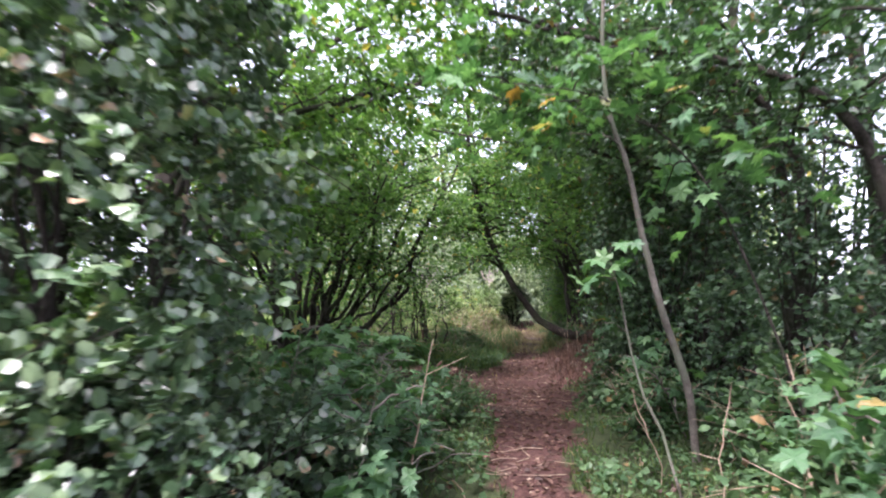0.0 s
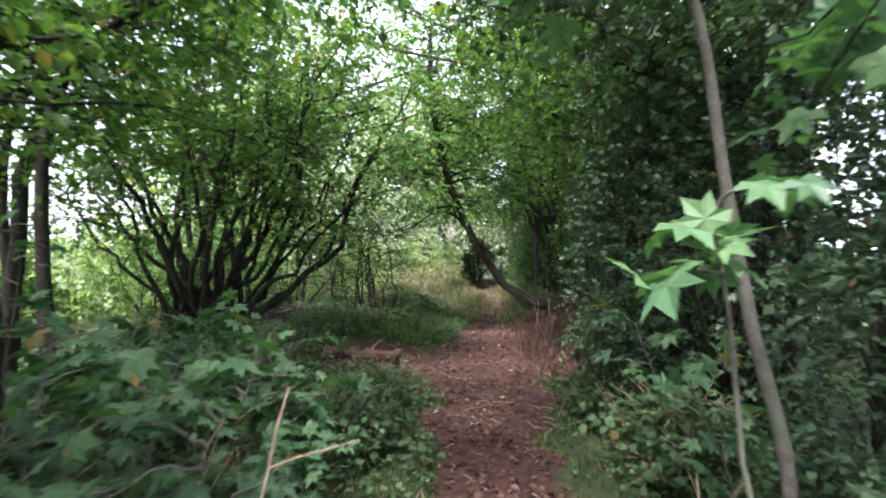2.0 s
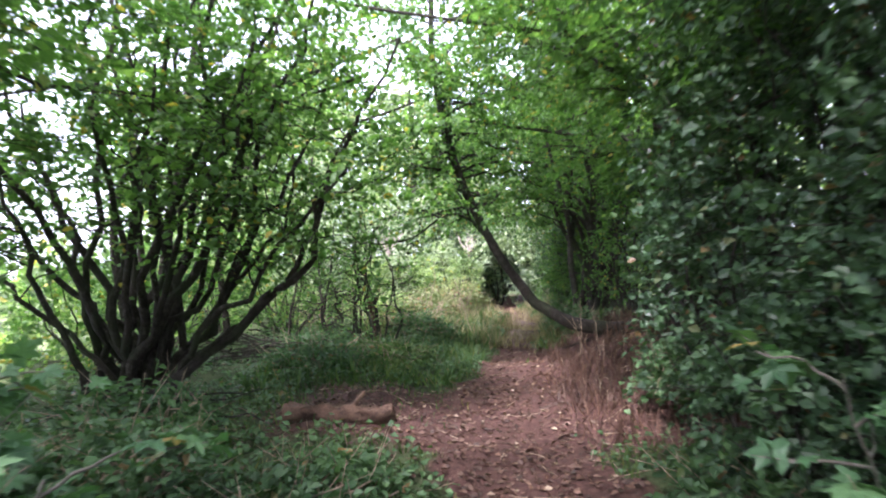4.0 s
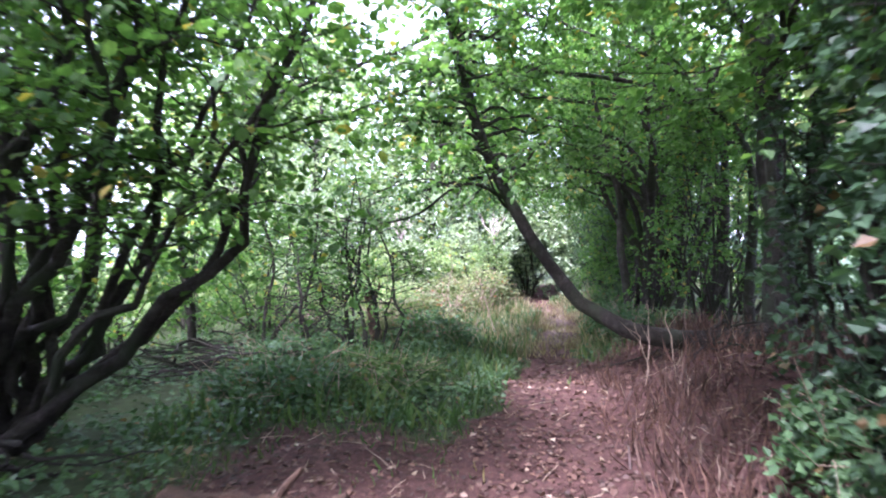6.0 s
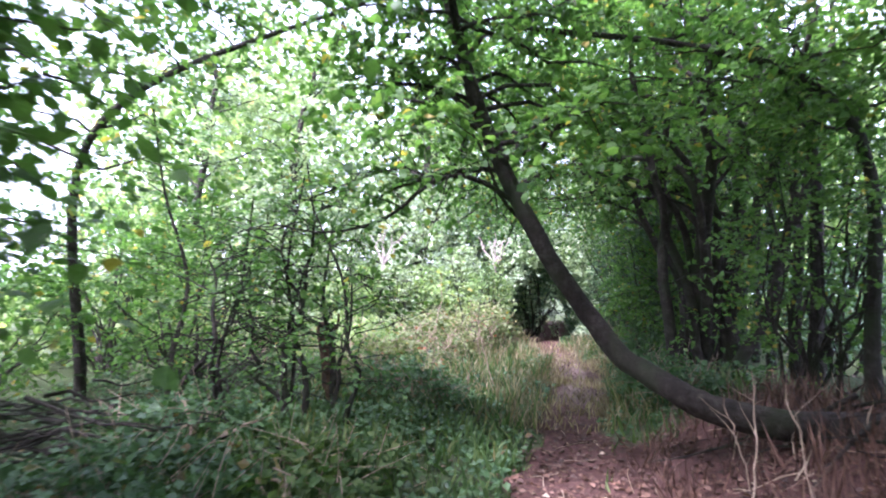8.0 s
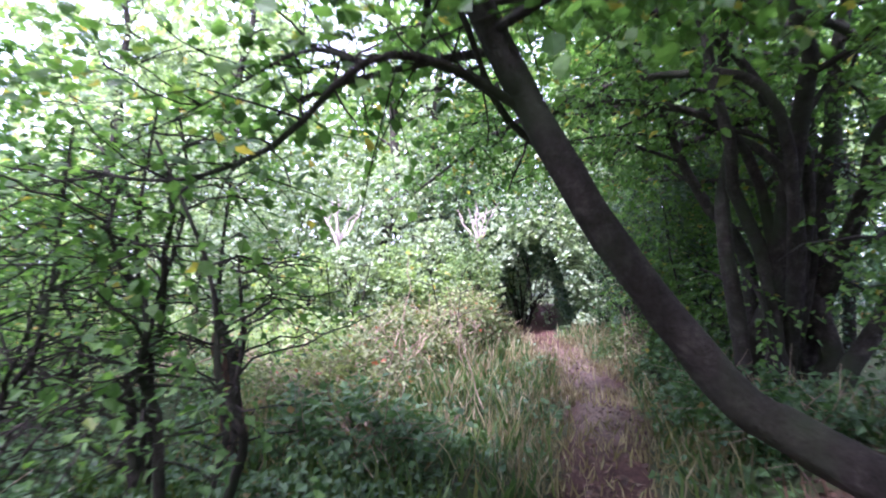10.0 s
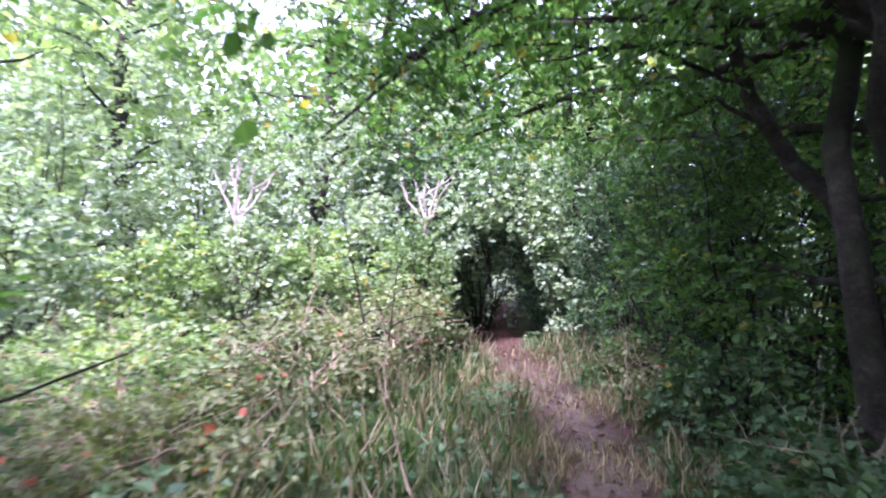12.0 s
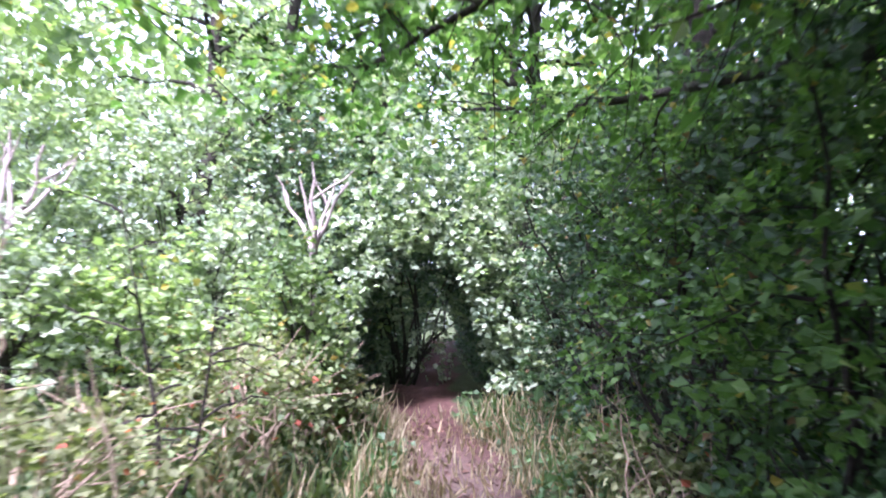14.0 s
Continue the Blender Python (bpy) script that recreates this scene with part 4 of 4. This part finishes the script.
# thin upright stems on the far verge
for k in range(16):
    px, py = 4.0 + 1.7 * RNG.uniform(), 4.2 + 0.36 * k
    w = Wood()
    f = rooted(px, py)
    w.limb(bend(f, f + np.array((RNG.normal() * 0.25, RNG.normal() * 0.2, RNG.uniform(2.6, 4.2))), 9, 0.05), RNG.uniform(0.02, 0.045), 0.012, 6, 0.05)
    tagged(new("bare_stem", w.mesh("stem", M_BARK)), "thin dark upright stem in the hedge", "tree", "thin stems in the hedge")


# woods that close the place behind the walker and far off
def far_woods(name, label, cx, cy, r0, r1, a0, a1, h, n, leaf, mat):
    th = RNG.uniform(a0, a1, n)
    r = RNG.uniform(r0, r1, n)
    x, y = cx + np.cos(th) * r, cy + np.sin(th) * r
    top = h * (0.7 + 0.5 * np.array([noise.noise(Vector((t * 9, q * 0.08, 1.0))) for t, q in zip(th, r)]))
    z = ground_z(x, y) + top * RNG.uniform(0, 1, n) ** 0.8
    x = np.where((np.abs(x - 0.2) < 1.3) & (r < 30) & (y > 20), x + np.sign(x - 0.2) * 1.6, x)
    tagged(new(name, leaves(name, np.stack((x, y, z), -1), RNG.normal(size=(n, 3)), np.array((0, 0, 0.6)) + RNG.normal(size=(n, 3)) * 0.6, leaf * RNG.uniform(0.6, 1.3, n), mat, SIMPLE, 0.9)), label, "woods", kind="stuff")


far_woods("distant_hedge", "distant green hedge line beyond the fields", 0, 12, 60, 75, 0, 2 * math.pi, 3.2, 9000, 1.0, M_LEAF)
def field_hedge(name, label, x, y0, y1, h, n, mat):
    y = RNG.uniform(y0, y1, n)
    top = h * (0.75 + 0.6 * np.array([noise.noise(Vector((q * 0.45, x, 2.0))) for q in y]))
    z = ground_z(x + 0 * y, y) + top * RNG.uniform(0, 1, n) ** 0.8
    px = x + RNG.normal(size=n) * 0.55
    tagged(new(name, leaves(name, np.stack((px, y, z), -1), RNG.normal(size=(n, 3)), np.array((0, 0, 0.6)) + RNG.normal(size=(n, 3)) * 0.6, 0.18 * RNG.uniform(0.6, 1.3, n), mat, SIMPLE, 0.9)), label, "hedge", kind="stuff")


field_hedge("field_hedge", "uneven green hedge along the field edge", -8.2, -4, 24, 1.9, 9000, M_SUNLIT)
field_hedge("field_hedge", "uneven dark hedge along the far verge", 6.4, -4, 26, 1.9, 9000, M_DARK)
far_woods("woods_behind", "leafy woodland behind the start of the path", 0, 4, 6.5, 10, math.pi * 1.15, math.pi * 1.85, 3.5, 9000, 0.22, M_LEAF)
far_woods("woods_ahead", "leafy woodland beyond the hedge tunnel", 0, 26, 9, 16, math.pi * 0.05, math.pi * 1.0, 13, 30000, 0.34, M_SUNLIT)
